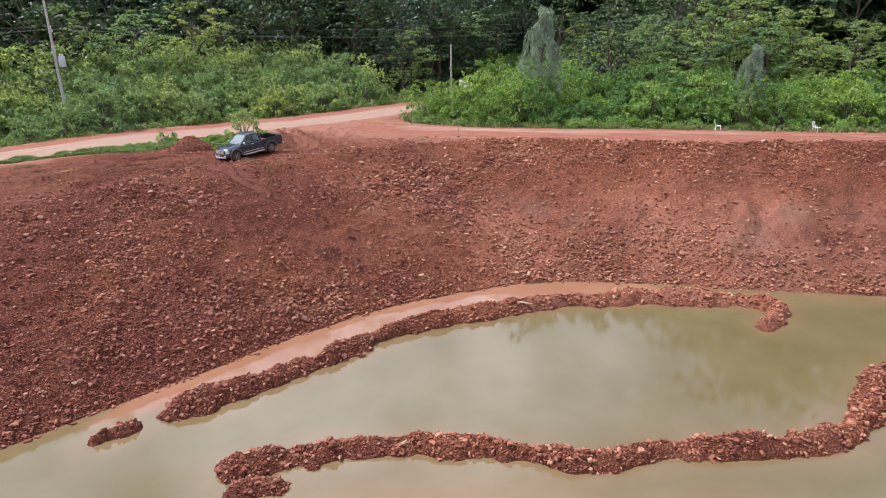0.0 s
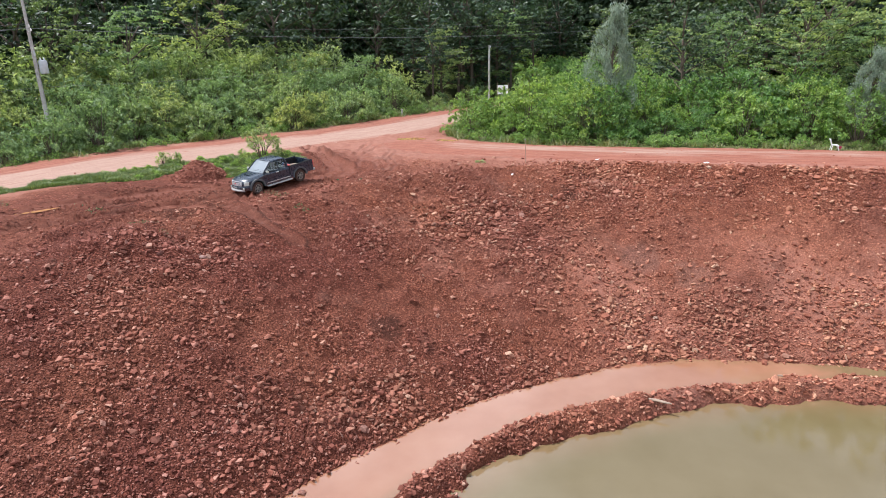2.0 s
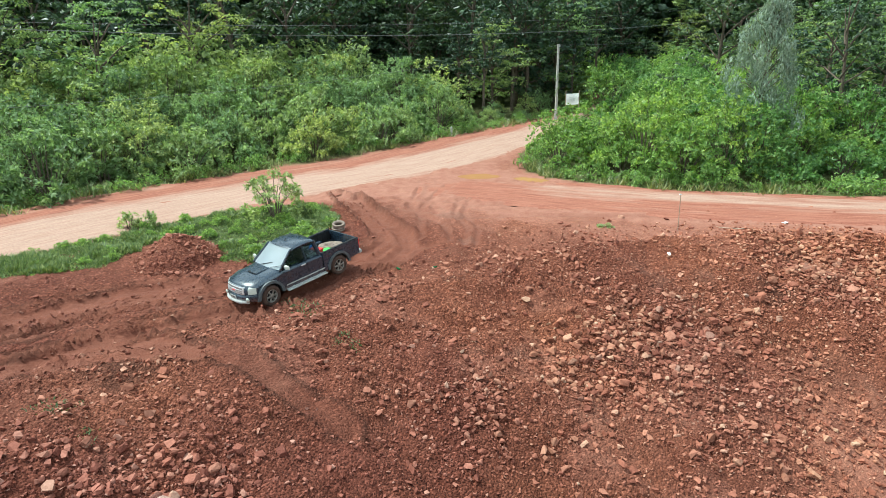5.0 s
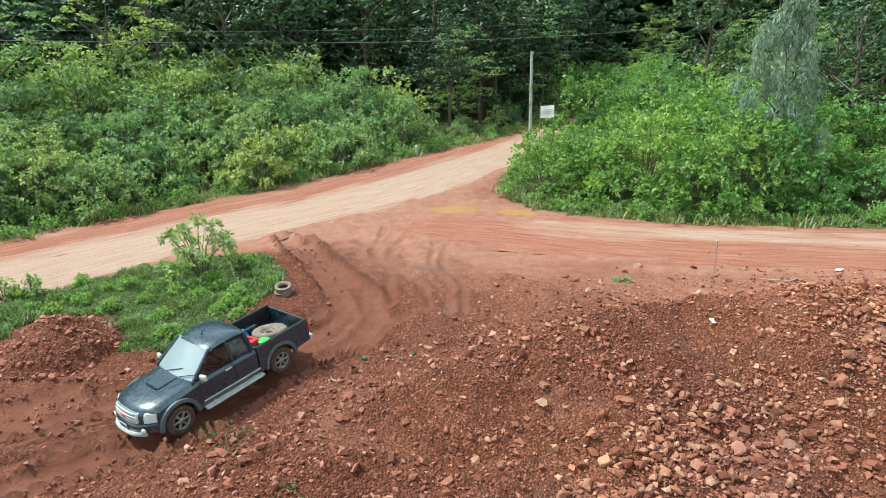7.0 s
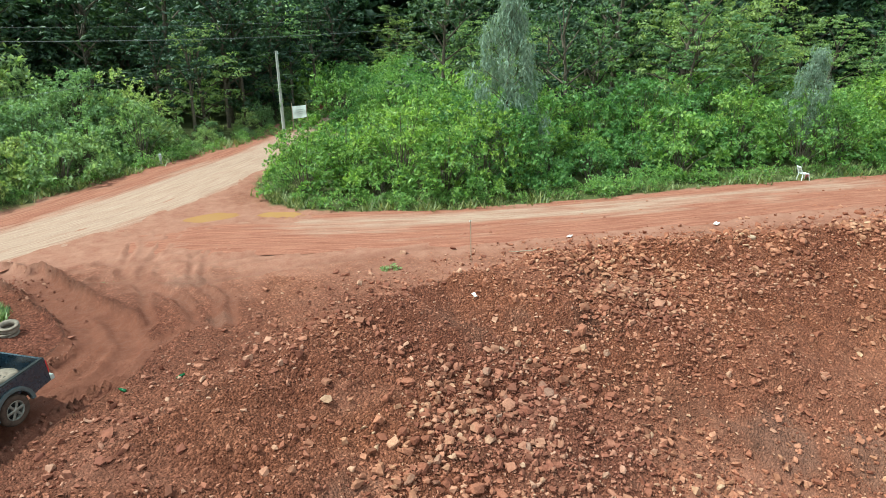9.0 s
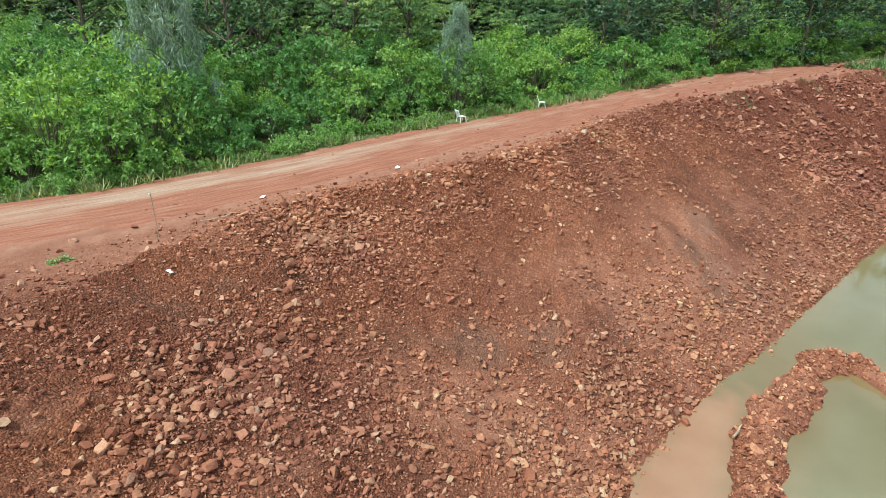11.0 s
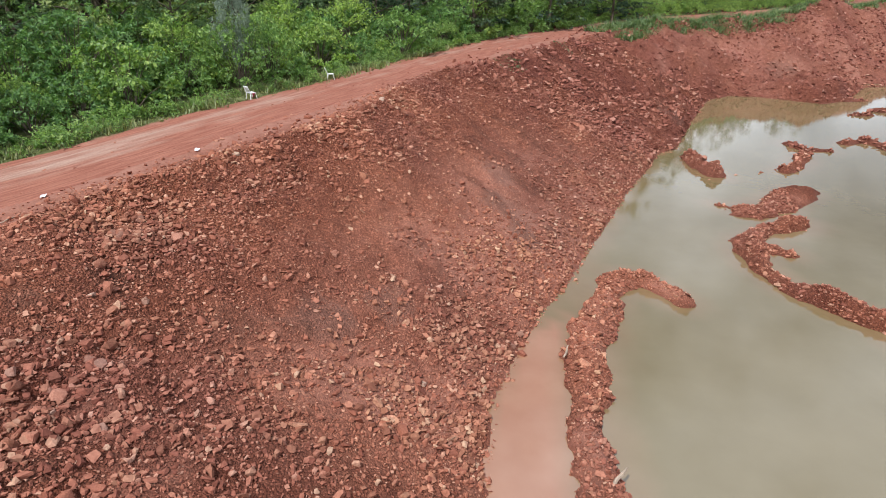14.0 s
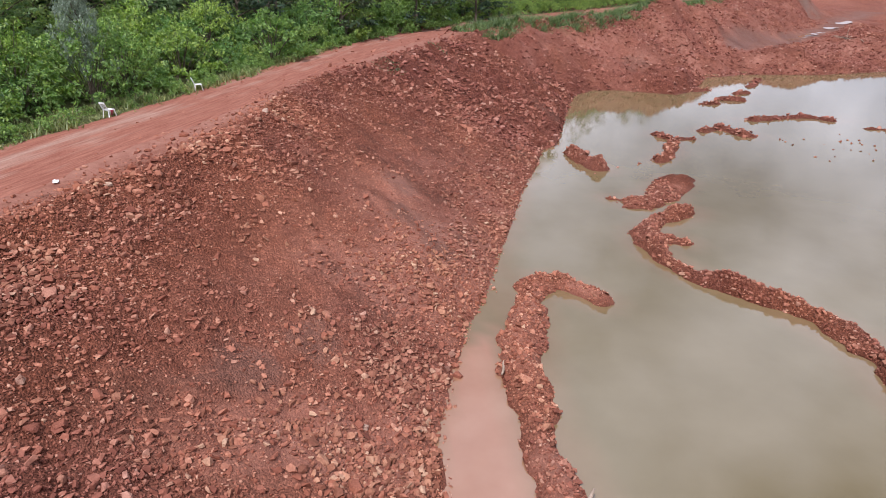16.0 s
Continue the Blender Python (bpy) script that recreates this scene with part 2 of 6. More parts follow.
def road_material():
    m, nt, b = material("dirt_road", 0.92, 0.15)
    tr = add_attr(nt, "track")      # 1 on the dry trodden lanes, 0 on the red loose edges
    comb = nt.nodes.new("ShaderNodeCombineXYZ")
    nt.links.new(add_attr(nt, "along"), comb.inputs[0])
    nt.links.new(add_attr(nt, "across"), comb.inputs[1])

    def streak(sx, sy, detail):
        mp = nt.nodes.new("ShaderNodeMapping")
        mp.inputs["Scale"].default_value = (sx, sy, 1)
        nt.links.new(comb.outputs[0], mp.inputs["Vector"])
        n = nt.nodes.new("ShaderNodeTexNoise")
        n.inputs["Scale"].default_value, n.inputs["Detail"].default_value, n.inputs["Roughness"].default_value = 1.0, detail, 0.65
        nt.links.new(mp.outputs[0], n.inputs["Vector"])
        return n.outputs["Fac"]

    mid = streak(0.16, 1.3, 6)
    thin = streak(0.5, 7.0, 5)
    blot = add_noise(nt, 0.5, 4)
    fine = add_noise(nt, 11, 5, 0.65)
    dry = add_ramp(nt, thin, [(0.3, (0.31, 0.180, 0.132)), (0.7, (0.43, 0.290, 0.226))])
    red = add_ramp(nt, thin, [(0.3, (0.20, 0.066, 0.043)), (0.7, (0.36, 0.155, 0.105))])
    k = add_math(nt, "ADD", tr, add_math(nt, "MULTIPLY", add_math(nt, "SUBTRACT", mid, 0.5), 1.7))
    k = add_math(nt, "ADD", k, add_math(nt, "MULTIPLY", add_math(nt, "SUBTRACT", blot, 0.5), 0.5))
    c = add_mix(nt, add_ramp(nt, k, [(0.2, (0, 0, 0)), (0.8, (1, 1, 1))]), red, dry)
    c = add_mix(nt, 1.0, c, add_ramp(nt, fine, [(0.3, (0.82, 0.82, 0.82)), (0.7, (1.1, 1.1, 1.1))]), "MULTIPLY")
    nt.links.new(c, b.inputs["Base Color"])
    add_bump(nt, b, add_mix(nt, 0.5, thin, fine), 0.5, 0.06)
    return m


M_SOIL = soil_material()
M_STONE = stone_material("red_stone")
M_GREY_STONE = stone_material("pale_stone", (0.86, 1.12, 1.25))
M_PILE_STONE = stone_material("buff_stone", (0.98, 1.12, 1.1))
M_CLOD = stone_material("moist_clod", (0.85, 0.83, 0.82))
M_WATER = water_material()
M_ROAD = road_material()
M_LEAF_SHRUB = leaf_material("shrub_leaf", (0.145, 0.205, 0.095), (0.315, 0.415, 0.195), (0.48, 0.56, 0.31), 0.50)
M_LEAF_VINE = leaf_material("thicket_leaf", (0.095, 0.172, 0.058), (0.232, 0.380, 0.115), (0.39, 0.52, 0.19), 0.50)
M_LEAF_TREE = leaf_material("tree_leaf", (0.022, 0.045, 0.023), (0.056, 0.101, 0.046), (0.115, 0.17, 0.076), 0.3)
M_LEAF_LIGHT = leaf_material("light_tree_leaf", (0.115, 0.180, 0.076), (0.250, 0.350, 0.145), (0.37, 0.45, 0.21), 0.50)
M_LEAF_GUM = leaf_material("gum_leaf", (0.16, 0.22, 0.165), (0.27, 0.34, 0.26), (0.38, 0.45, 0.36), 0.35, 0.0)
M_LEAF_LONE = leaf_material("lone_bush_leaf", (0.20, 0.26, 0.11), (0.38, 0.45, 0.20), (0.55, 0.60, 0.32), 0.5, 0.2)
M_GRASS = leaf_material("grass_blade", (0.060, 0.100, 0.034), (0.145, 0.215, 0.070), (0.33, 0.37, 0.15), 0.25)
M_DRY_GRASS = leaf_material("dry_grass_blade", (0.08, 0.11, 0.04), (0.17, 0.22, 0.08), (0.34, 0.33, 0.16), 0.25)
M_BARK = plain("bark", (0.13, 0.10, 0.075), 0.9, 0.2, 0, 0.4, 8, 0.5)
M_CONCRETE = plain("concrete", (0.42, 0.40, 0.37), 0.85, 0.3, 0, 0.2, 5, 0.2)


# ---------------------------------------------------------------- mesh helpers
def mesh_from(name, verts, faces, mat, smooth=False):
    me = bpy.data.meshes.new(name)
    me.from_pydata([tuple(v) for v in verts], [], [tuple(f) for f in faces])
    me.materials.append(mat)
    if smooth:
        me.polygons.foreach_set("use_smooth", [True] * len(me.polygons))
    me.update()
    return me


def fast_mesh(name, verts, faces, mat, smooth=False):
    """A mesh from numpy arrays: verts (n, 3), faces (m, 3 or 4)."""
    me = bpy.data.meshes.new(name)
    verts, faces = np.asarray(verts, np.float32), np.asarray(faces, np.int32)
    k = faces.shape[1]
    me.vertices.add(len(verts))
    me.vertices.foreach_set("co", verts.ravel())
    me.loops.add(faces.size)
    me.loops.foreach_set("vertex_index", faces.ravel())
    me.polygons.add(len(faces))
    me.polygons.foreach_set("loop_start", np.arange(0, faces.size, k, dtype=np.int32))
    me.polygons.foreach_set("loop_total", np.full(len(faces), k, np.int32))
    me.polygons.foreach_set("use_smooth", np.full(len(faces), smooth))
    me.materials.append(mat)
    me.update(calc_edges=True)
    return me


def attr(me, name, values):
    me.attributes.new(name, "FLOAT", "POINT").data.foreach_set("value", np.asarray(values, np.float32).ravel())


def part(name, bm, mat, parent, label=""):
    """Links a bmesh or mesh as one object under a thing or a part."""
    if isinstance(bm, bmesh.types.BMesh):
        me = bpy.data.meshes.new(name)
        bm.to_mesh(me)
        bm.free()
        me.materials.append(mat)
    else:
        me = bm
    ob = new(name, me)
    ob.parent = parent
    if label:
        tagged(ob, label)
    return ob


def empty(name, m, label, category, group=""):
    ob = new(name)
    ob.matrix_basis = m
    return tagged(ob, label, category, group)


# ---------------------------------------------------------------- plan of the ground
TOE = [(-34, -60), (-26, -8), (-17, 11), (-10.4, 18.4), (-7.7, 20.2), (-4.9, 22), (-2.6, 23.5), (0, 25.3), (3, 27), (6.4, 28.6),
       (9.9, 29.4), (13.6, 30), (17.3, 29.8), (20.7, 28.8), (23.9, 27.7), (27, 26.2), (30, 25.2), (33.7, 23.7), (40.3, 21.2), (46.5, 18.5),
       (50, 17.2), (51.4, 15.4), (55.6, 13.9), (60, 12.2), (67.3, 9.2), (72.1, 7), (74.8, 4.0), (74.4, 0.8), (71, -4.8), (73, -8.2), (81.5, -14), (83.4, -21), (82, -31), (83.5, -42), (86, -60), (86, -120), (-34, -120)]
CREST = [(-60, -60), (-50, -5), (-34, 18), (-20, 28.5), (-13, 32.8), (-9, 35.5), (-4.7, 39.4), (-0.5, 42), (4, 44.2), (9, 45.8), (13, 46), (18, 45.2), (23, 42.4),
         (29, 39.3), (33, 37.7), (40, 36.7), (46, 35), (52, 31.5), (64, 24), (82, 14.5), (89, 6.5), (95, -6.5), (112, -24), (128, -44), (150, -56), (190, -64), (230, -90), (230, -220), (-60, -220)]
BERM = [(80, 16.5), (86, 13), (92, 2.5), (98, -7.5), (114, -23), (130, -42), (150, -53)]
FLOOR = [(84, -22), (94, -21), (103, -27), (114, -40), (132, -58), (158, -76), (200, -100), (200, -210), (85, -210), (83, -60), (82, -32)]   # low pit floor past the water
HAUL = [(92, -24), (101, -31), (108, -43), (122, -60), (148, -86), (168, -109)]
DYKES = [  # line, half width, height
    ([(-3.7, 19.7), (-1, 21), (1.5, 22.3), (4.5, 24.3), (7.5, 25.7), (10.8, 26.1), (13, 26.5), (16.5, 26.8), (20, 26.2), (23, 25.4), (25.6, 24.6), (27.0, 23.7)], 0.88, 0.55),
    ([(26.9, 23.6), (27.2, 22.9), (26.3, 22.0), (25.2, 21.4)], 0.56, 0.42),
    ([(-6.8, 18.1), (-5.6, 18.8)], 0.5, 0.38),
    ([(-1.2, 15.2), (0, 15.5), (3, 15.4), (5.2, 15.3), (7, 14.8), (9, 14), (11, 12.9), (12.5, 12.6), (14, 12.9), (17, 12.4), (19.5, 11.9), (22, 12.2), (24, 13.3), (25.6, 14.5), (26.8, 15.8), (28.8, 16.4), (31, 16.4), (32.7, 15.8), (34.3, 14.2), (35.4, 11.9)], 0.72, 0.48),
    ([(-1.0, 13.9), (0.3, 13.8)], 0.5, 0.3),
    ([(37.2, 14.3), (38.6, 12), (41.2, 9.9)], 1.15, 0.3),
    ([(38.3, 15.8), (37.5, 14.5)], 0.3, 0.12),
    ([(53.9, 5.4), (52.1, 4.9), (49.6, 6.0), (47.6, 7.2), (46.1, 8.8)], 0.62, 0.24),
    ([(52.1, 4.6), (51.9, 3.1)], 0.42, 0.2),
    ([(54.4, 0.7), (55.4, -1.2), (54.2, -2.2), (52.3, -2.5)], 0.72, 0.28),
    ([(58.1, -6.3), (58.6, -9.2), (58.7, -12.3), (57, -14)], 0.62, 0.25),
    ([(53.6, -15), (52.4, -17.5)], 0.4, 0.2),
    ([(65.8, -5.2), (65.8, -6.9)], 0.62, 0.24),
    ([(68, -8.4), (67.2, -10.5)], 0.72, 0.27),
    ([(70.6, -12.2), (71.1, -13.8)], 0.5, 0.2),
    ([(74.5, -16.1), (76.5, -18.0)], 0.5, 0.2),
    ([(77.6, -18.8), (79.2, -20.3)], 0.6, 0.22),
    ([(72.8, -8.2), (73.3, -10)], 0.5, 0.2),
    ([(48.6, 14.9), (46.5, 14.8), (44.6, 14.2)], 0.75, 0.62),
    ([(31.8, 15.2), (31.0, 14.4)], 0.6, 0.2),
]
RUTS = [  # wheel ruts: line, half width, depth
    ([(-30, 30), (-20, 37), (-12.5, 41.6), (-9.3, 43.3), (-6.5, 44.3), (-3.5, 45.2), (-0.3, 46.8), (1.1, 48.5), (1.1, 50.5), (0.4, 53.4), (-0.6, 57.5)], 0.32, 0.24),
    ([(-30, 27.5), (-20, 34.8), (-11.5, 39.2), (-8.7, 41.0), (-6, 42.0), (-3.4, 42.9), (-1, 44.8), (1.1, 46.3), (2.0, 47.7), (2.1, 49.6), (1.3, 52.2), (0.2, 56.5)], 0.32, 0.25),
    ([(-8, 40.6), (-6.2, 40.4), (-4.4, 39.1), (-2.9, 37.9), (-1.1, 36.5)], 0.30, 0.11),
    ([(1, 46), (2.7, 47.3), (3.9, 47.8), (4.2, 50.1), (3.2, 52.6), (4.1, 55.0), (6, 58)], 0.18, 0.09),
    ([(2, 54), (5, 51.5), (9, 50.6), (14, 49.2), (20, 46.8)], 0.25, 0.07),
    ([(2.5, 56), (6, 53.5), (10, 52.2), (15, 50.4), (21, 47.9)], 0.25, 0.07),
    ([(4, 57.5), (3.0, 54.6), (3.2, 51.8), (2.9, 49.0), (1.4, 46.9), (-0.6, 45.6)], 0.16, 0.10),
    ([(9, 55.4), (5.6, 54.4), (4.9, 52), (5.2, 49.4), (4.4, 47.2)], 0.14, 0.08),
    ([(9.6, 55.0), (6.1, 54.1), (5.4, 52), (5.7, 49.4), (4.9, 47.2)], 0.14, 0.08),
    ([(18, 49.6), (11, 51.4), (6.5, 52.6), (3.6, 55.5)], 0.13, 0.06),
    ([(16, 50.6), (11, 53), (7, 55.2), (4.5, 58)], 0.13, 0.06),
    ([(13, 56.6), (9.6, 57.8), (7.0, 57.4), (4.2, 59.6)], 0.14, 0.08),
    ([(-18, 38.2), (-12.5, 42.7), (-9.3, 44.6), (-6.5, 45.6)], 0.28, 0.14),
    ([(-13, 38.6), (-9.9, 39.6), (-7.5, 39.9), (-5.5, 39.6)], 0.32, 0.15),
]
for line, w, h in RUTS[:2] + RUTS[12:]:      # lesser ruts beside the deep ones
    RUTS = RUTS + [([(x - 0.35 * o, y + 0.62 * o) for x, y in line[1:]], 0.15, 0.11) for o in (-1.0, 1.0)]
RIDGE = [(-12, 35.8), (-10.6, 37.2), (-9.9, 38.2), (-8.5, 38.6), (-5.9, 38.7)]
MOUND = (-7.5, 48.1, 1.75, 1.1)          # spoil heap beside the grass: x, y, radius, height
PLATEAU = 6.4
PUDDLES = [(8.2, 59.7, 1.25, 0.6, -15), (11.0, 58.0, 1.3, 0.5, -35), (-14.35, 40.85, 0.62, 0.17, 32), (-15.9, 41.2, 0.55, 0.16, 25)]   # x, y, half length, half width, turn

ROAD_1 = [(-75, 0), (-50, 22), (-30, 40), (-20, 49.2), (-12, 56.3), (-6, 60.6), (0, 62.8), (5, 65.8), (11.5, 71.2), (18, 76.6), (25, 83.5), (36, 97), (48, 118)]
ROAD_2 = [(4.2, 59.2), (7.5, 57.2), (11, 54.6), (16, 51.3), (21, 48.9), (26, 46.9), (31.5, 44.8), (38, 42), (46, 38.8), (55, 35.4), (66, 30.6), (78, 23.8), (90, 15.6), (100, 3), (112, -12), (134, -40)]


def line_distance(p, line):
    best = np.full(len(p), 1e9)
    for (x0, y0), (x1, y1) in zip(line, line[1:]):
        d = np.array([x1 - x0, y1 - y0])
        t = np.clip(((p - (x0, y0)) @ d) / (d @ d), 0, 1)
        best = np.minimum(best, np.hypot(p[:, 0] - x0 - t * d[0], p[:, 1] - y0 - t * d[1]))
    return best


def inside(p, poly):
    res = np.zeros(len(p), bool)
    n = len(poly)
    for i in range(n):
        (x0, y0), (x1, y1) = poly[i], poly[(i + 1) % n]
        if y0 == y1:
            continue
        c = (p[:, 1] < y0) != (p[:, 1] < y1)
        res ^= c & (p[:, 0] < (x1 - x0) * (p[:, 1] - y0) / (y1 - y0) + x0)
    return res


def lattice(seed):
    return np.random.RandomState(seed).rand(256, 256)


def vnoise(p, scale, seed):
    """Smooth value noise in 0..1 with cells of that many metres."""
    g = lattice(seed)
    q = p / scale + 1000.0
    i = np.floor(q).astype(int)
    f = q - i
    f = f * f * (3 - 2 * f)
    a, b = i[:, 0] % 256, i[:, 1] % 256
    c, d = (a + 1) % 256, (b + 1) % 256
    return (g[a, b] * (1 - f[:, 0]) + g[c, b] * f[:, 0]) * (1 - f[:, 1]) + (g[a, d] * (1 - f[:, 0]) + g[c, d] * f[:, 0]) * f[:, 1]


def fbm(p, scale, seed, octaves=4):
    s, a, tot = 0.0, 1.0, 0.0
    for k in range(octaves):
        s, tot = s + a * (vnoise(p, scale / 2**k, seed + k) - 0.5), tot + a
        a *= 0.55
    return s / tot * 2


def smooth(a, b, x):
    t = np.clip((x - a) / (b - a), 0, 1)
    return t * t * (3 - 2 * t)


BUMPS = [  # heaps and hollows on the bank: x, y, radius, height
    (151, -70, 8, 4.6), (162, -77, 9, 4.0), (140, -62, 7, 1.6), (96, -48, 4.5, 1.5), (88, -28, 4, 0.9), (104, -60, 6, 1.2), (96, -14, 5, 1.2), (88, -9, 4, -1.3), (80, -3.5, 3, -1.2), (101, -17, 4, 1.6),
    (-9, 27, 3.5, -0.2), (18.2, 43.4, 1.5, -0.3), (58, 14.2, 2.5, 0.9), (47.5, 20, 2.0, 0.6), (-8.5, 36.4, 1.6, 0.25), (-3.5, 37.2, 2.0, 0.15), (6.3, 41.2, 1.6, -0.35), (3, 39.5, 2.2, 0.2),
]


def ground_height(p, rough=True):
    """Height of the ground at plan points p (n, 2), and the zone values."""
    dt, dc = line_distance(p, TOE + TOE[:1]), line_distance(p, CREST + CREST[:1])
    pond, bowl = inside(p, TOE), inside(p, CREST)
    u = dt / (dt + dc + 1e-6)
    g = np.minimum(1.33 * u - 0.30 * u * u, 1.02)
    left = smooth(2, -4, p[:, 0])
    g = g + left * 0.25 * u * (1 - u)
    z = np.where(bowl, PLATEAU * g, PLATEAU)
    z = np.where(bowl, np.minimum(z, PLATEAU), z)
    low = inside(p, FLOOR) * smooth(0, 7, line_distance(p, FLOOR + FLOOR[:1]))
    z = z * (1 - low) + low * (0.1 + 1.15 * smooth(0, 7, dt))
    # stony lip along the crest
    z = z + 0.28 * np.exp(-((dc - 0.2) / 1.1) ** 2) * smooth(14, 20, p[:, 0])
    z = z + 0.35 * smooth(-7, -16, p[:, 0]) * smooth(30, 42, p[:, 1])
    for x, y, sx, sy, a in PUDDLES:
        c, s = math.cos(radians(a)), math.sin(radians(a))
        qx, qy = p[:, 0] - x, p[:, 1] - y
        z = z - 0.16 * np.exp(-(((qx * c + qy * s) / sx) ** 2 + ((qy * c - qx * s) / sy) ** 2) ** 1.5)
    for x, y, r, h in BUMPS:
        z = z + h * np.exp(-((p[:, 0] - x) ** 2 + (p[:, 1] - y) ** 2) / r**2)
    on_bank = (bowl & ~pond).astype(float) * smooth(0, 1.5, dt)
    if rough:
        far = smooth(45, 75, p[:, 0])
        lumps = np.abs(fbm(p, 2.4, 41, 3))
        z = z + on_bank * (0.30 * fbm(p, 3.2, 11, 5) + 0.28 * (0.3 - lumps) + 0.24 * fbm(p, 0.8, 31, 3)
                           + far * smooth(2.0, 5.0, line_distance(p, HAUL)) * (2.2 * fbm(p, 8.0, 51, 4) + 1.7 * (0.25 - np.abs(fbm(p, 4.5, 55, 4)))) * (1 - 0.35 * low))
        z = z + (~bowl) * smooth(0, 1, dc) * 0.07 * fbm(p, 2.5, 71, 4)
        # the toe is ragged
        z = z + np.exp(-(dt / 0.8) ** 2) * 0.14 * fbm(p, 1.3, 91, 4)
    d = np.hypot(p[:, 0] - MOUND[0], p[:, 1] - MOUND[1])
    d = d * (1 + 0.14 * (fbm(p, 1.2, 17, 3) if rough else 0))
    z = z + MOUND[3] * np.clip(1 - (d / MOUND[2]) ** 1.6, 0, 1) * (1 + 0.15 * (fbm(p, 0.5, 19, 3) if rough else 0))
    if rough:
        top = (~bowl | (p[:, 1] > 35)).astype(float)
        wob = p + 0.24 * np.stack([fbm(p, 1.8, 601, 4), fbm(p, 1.8, 611, 4)], 1)
        rag = fbm(p, 0.7, 641, 3)
        near = (top > 0) & (p[:, 0] > -32) & (p[:, 0] < 23) & (p[:, 1] > 25) & (p[:, 1] < 61)
        q = wob[near]
        trench, rim = np.zeros(len(q)), np.zeros(len(q))
        for line, w, h in RUTS:
            d = line_distance(q, line)
            trench = np.maximum(trench, h * np.exp(-((d / (1.15 * w)) ** 6)))
            rim = np.maximum(rim, h * np.exp(-(((d - 1.6 * w) / (0.38 * w)) ** 2)))
        z[near] += (0.8 + 0.8 * rag[near]) * rim * np.clip(1 - trench / 0.05, 0, 1) - 0.85 * trench
        z = z + 0.35 * np.exp(-((line_distance(wob, RIDGE) / 0.45) ** 2))
        churn = smooth(9, 4, np.hypot(p[:, 0] - 2, (p[:, 1] - 49) * 0.8)) + smooth(-2, -8, p[:, 0]) * smooth(35, 38, p[:, 1]) * smooth(47, 44, p[:, 1])
        z = z + (~bowl) * churn * (0.15 * fbm(p * (1.6, 0.7), 1.0, 621, 4) + 0.10 * (0.2 - np.abs(fbm(p * (0.6, 1.5), 0.55, 631, 3))))
    bed = -0.25 - 0.5 * smooth(0, 4, dt)
    z = np.where(pond, bed + 0.25 * np.exp(-(dt / 0.5) ** 2), z)
    dyke = np.full(len(p), -9.0)
    for k, (line, w, h) in enumerate(DYKES):
        d = line_distance(p, line)
        n = fbm(p, 1.6, 100 + k, 4) if rough else 0
        r = d / (w * (1 + 0.85 * n))
        dyke = np.maximum(dyke, h * (1.15 - 1.35 * r**1.5) * (1 + 0.6 * n) + (0.22 * fbm(p, 0.7, 140 + k, 4) if rough else 0))
    z = np.where(pond, np.maximum(z, dyke), z)
    return z, dt, dc, pond, bowl


def at_height(x, y):
    return float(ground_height(np.array([[x, y]], float))[0][0])


# ---------------------------------------------------------------- ground
def axis_points(lo, hi, step, out_lo, out_hi, grow=1.16):
    mid = list(np.arange(lo, hi, step))
    a, s, left = lo, step, []
    while a > out_lo:
        s = min(s * grow, 60)
        a -= s
        left.append(a)
    b, s, right = mid[-1], step, []
    while b < out_hi:
        s = min(s * grow, 60)
        b += s
        right.append(b)
    return np.array(left[::-1] + mid + right)


GRASS_PATCH = [(-9.2, 49.8), (-9.0, 51.0), (-7.0, 50.6), (-5.6, 47.4), (-4.4, 47.1), (-2.4, 48.9), (-0.9, 51.2), (-0.6, 53.6), (-1.6, 55.4), (-4.2, 56.0), (-8.4, 54.6), (-10.7, 52.4),
               (-13.5, 50.2), (-17, 47.6), (-21, 45), (-20.4, 43.2), (-16.5, 45.4), (-12.5, 47.2), (-10.3, 47.6)]
VERGE_NORTH = [(-60, 22), (-40, 38), (-22, 52.5), (-13.2, 60.1), (-6.7, 65.2), (-0.6, 68.4), (7.5, 73.5), (18.6, 80.2), (24, 84), (40, 100), (40, 260), (-260, 260), (-260, -60)]
THICKET = [(31, 93), (25.5, 82.5), (15.8, 69.4), (12.4, 64.3), (11.5, 60.4), (12.4, 58.4), (14.3, 56.1), (16.4, 54.4), (19.5, 52.4), (25.4, 50.1), (31.5, 48.4), (37.3, 45.4), (46.3, 41), (54.4, 38),
           (65.6, 33.7), (74.8, 27.6), (84.9, 19.8), (92, 15), (101, 4), (112, -10), (134, -36), (175, -48), (320, -48), (320, 260), (40, 260)]

gx = np.concatenate([axis_points(-13, 7, 0.125, -600, 7.05)[:-1], np.arange(7.1, 48, 0.17), np.arange(48.3, 90, 0.34), axis_points(90.4, 150, 0.9, 90.3, 700)[1:]])
gy = np.concatenate([axis_points(-80, -26.5, 0.9, -600, -26.4)[:-1], np.arange(-26, 11.3, 0.34), np.arange(11.5, 36, 0.17), axis_points(36.1, 57, 0.125, 36.05, 700)[1:]])
gx, gy = np.unique(gx), np.unique(gy)
GX, GY = np.meshgrid(gx, gy)
gp = np.stack([GX.ravel(), GY.ravel()], 1)
gz, g_dt, g_dc, g_pond, g_bowl = ground_height(gp)
nx, ny = len(gx), len(gy)
idx = np.arange(nx * ny).reshape(ny, nx)
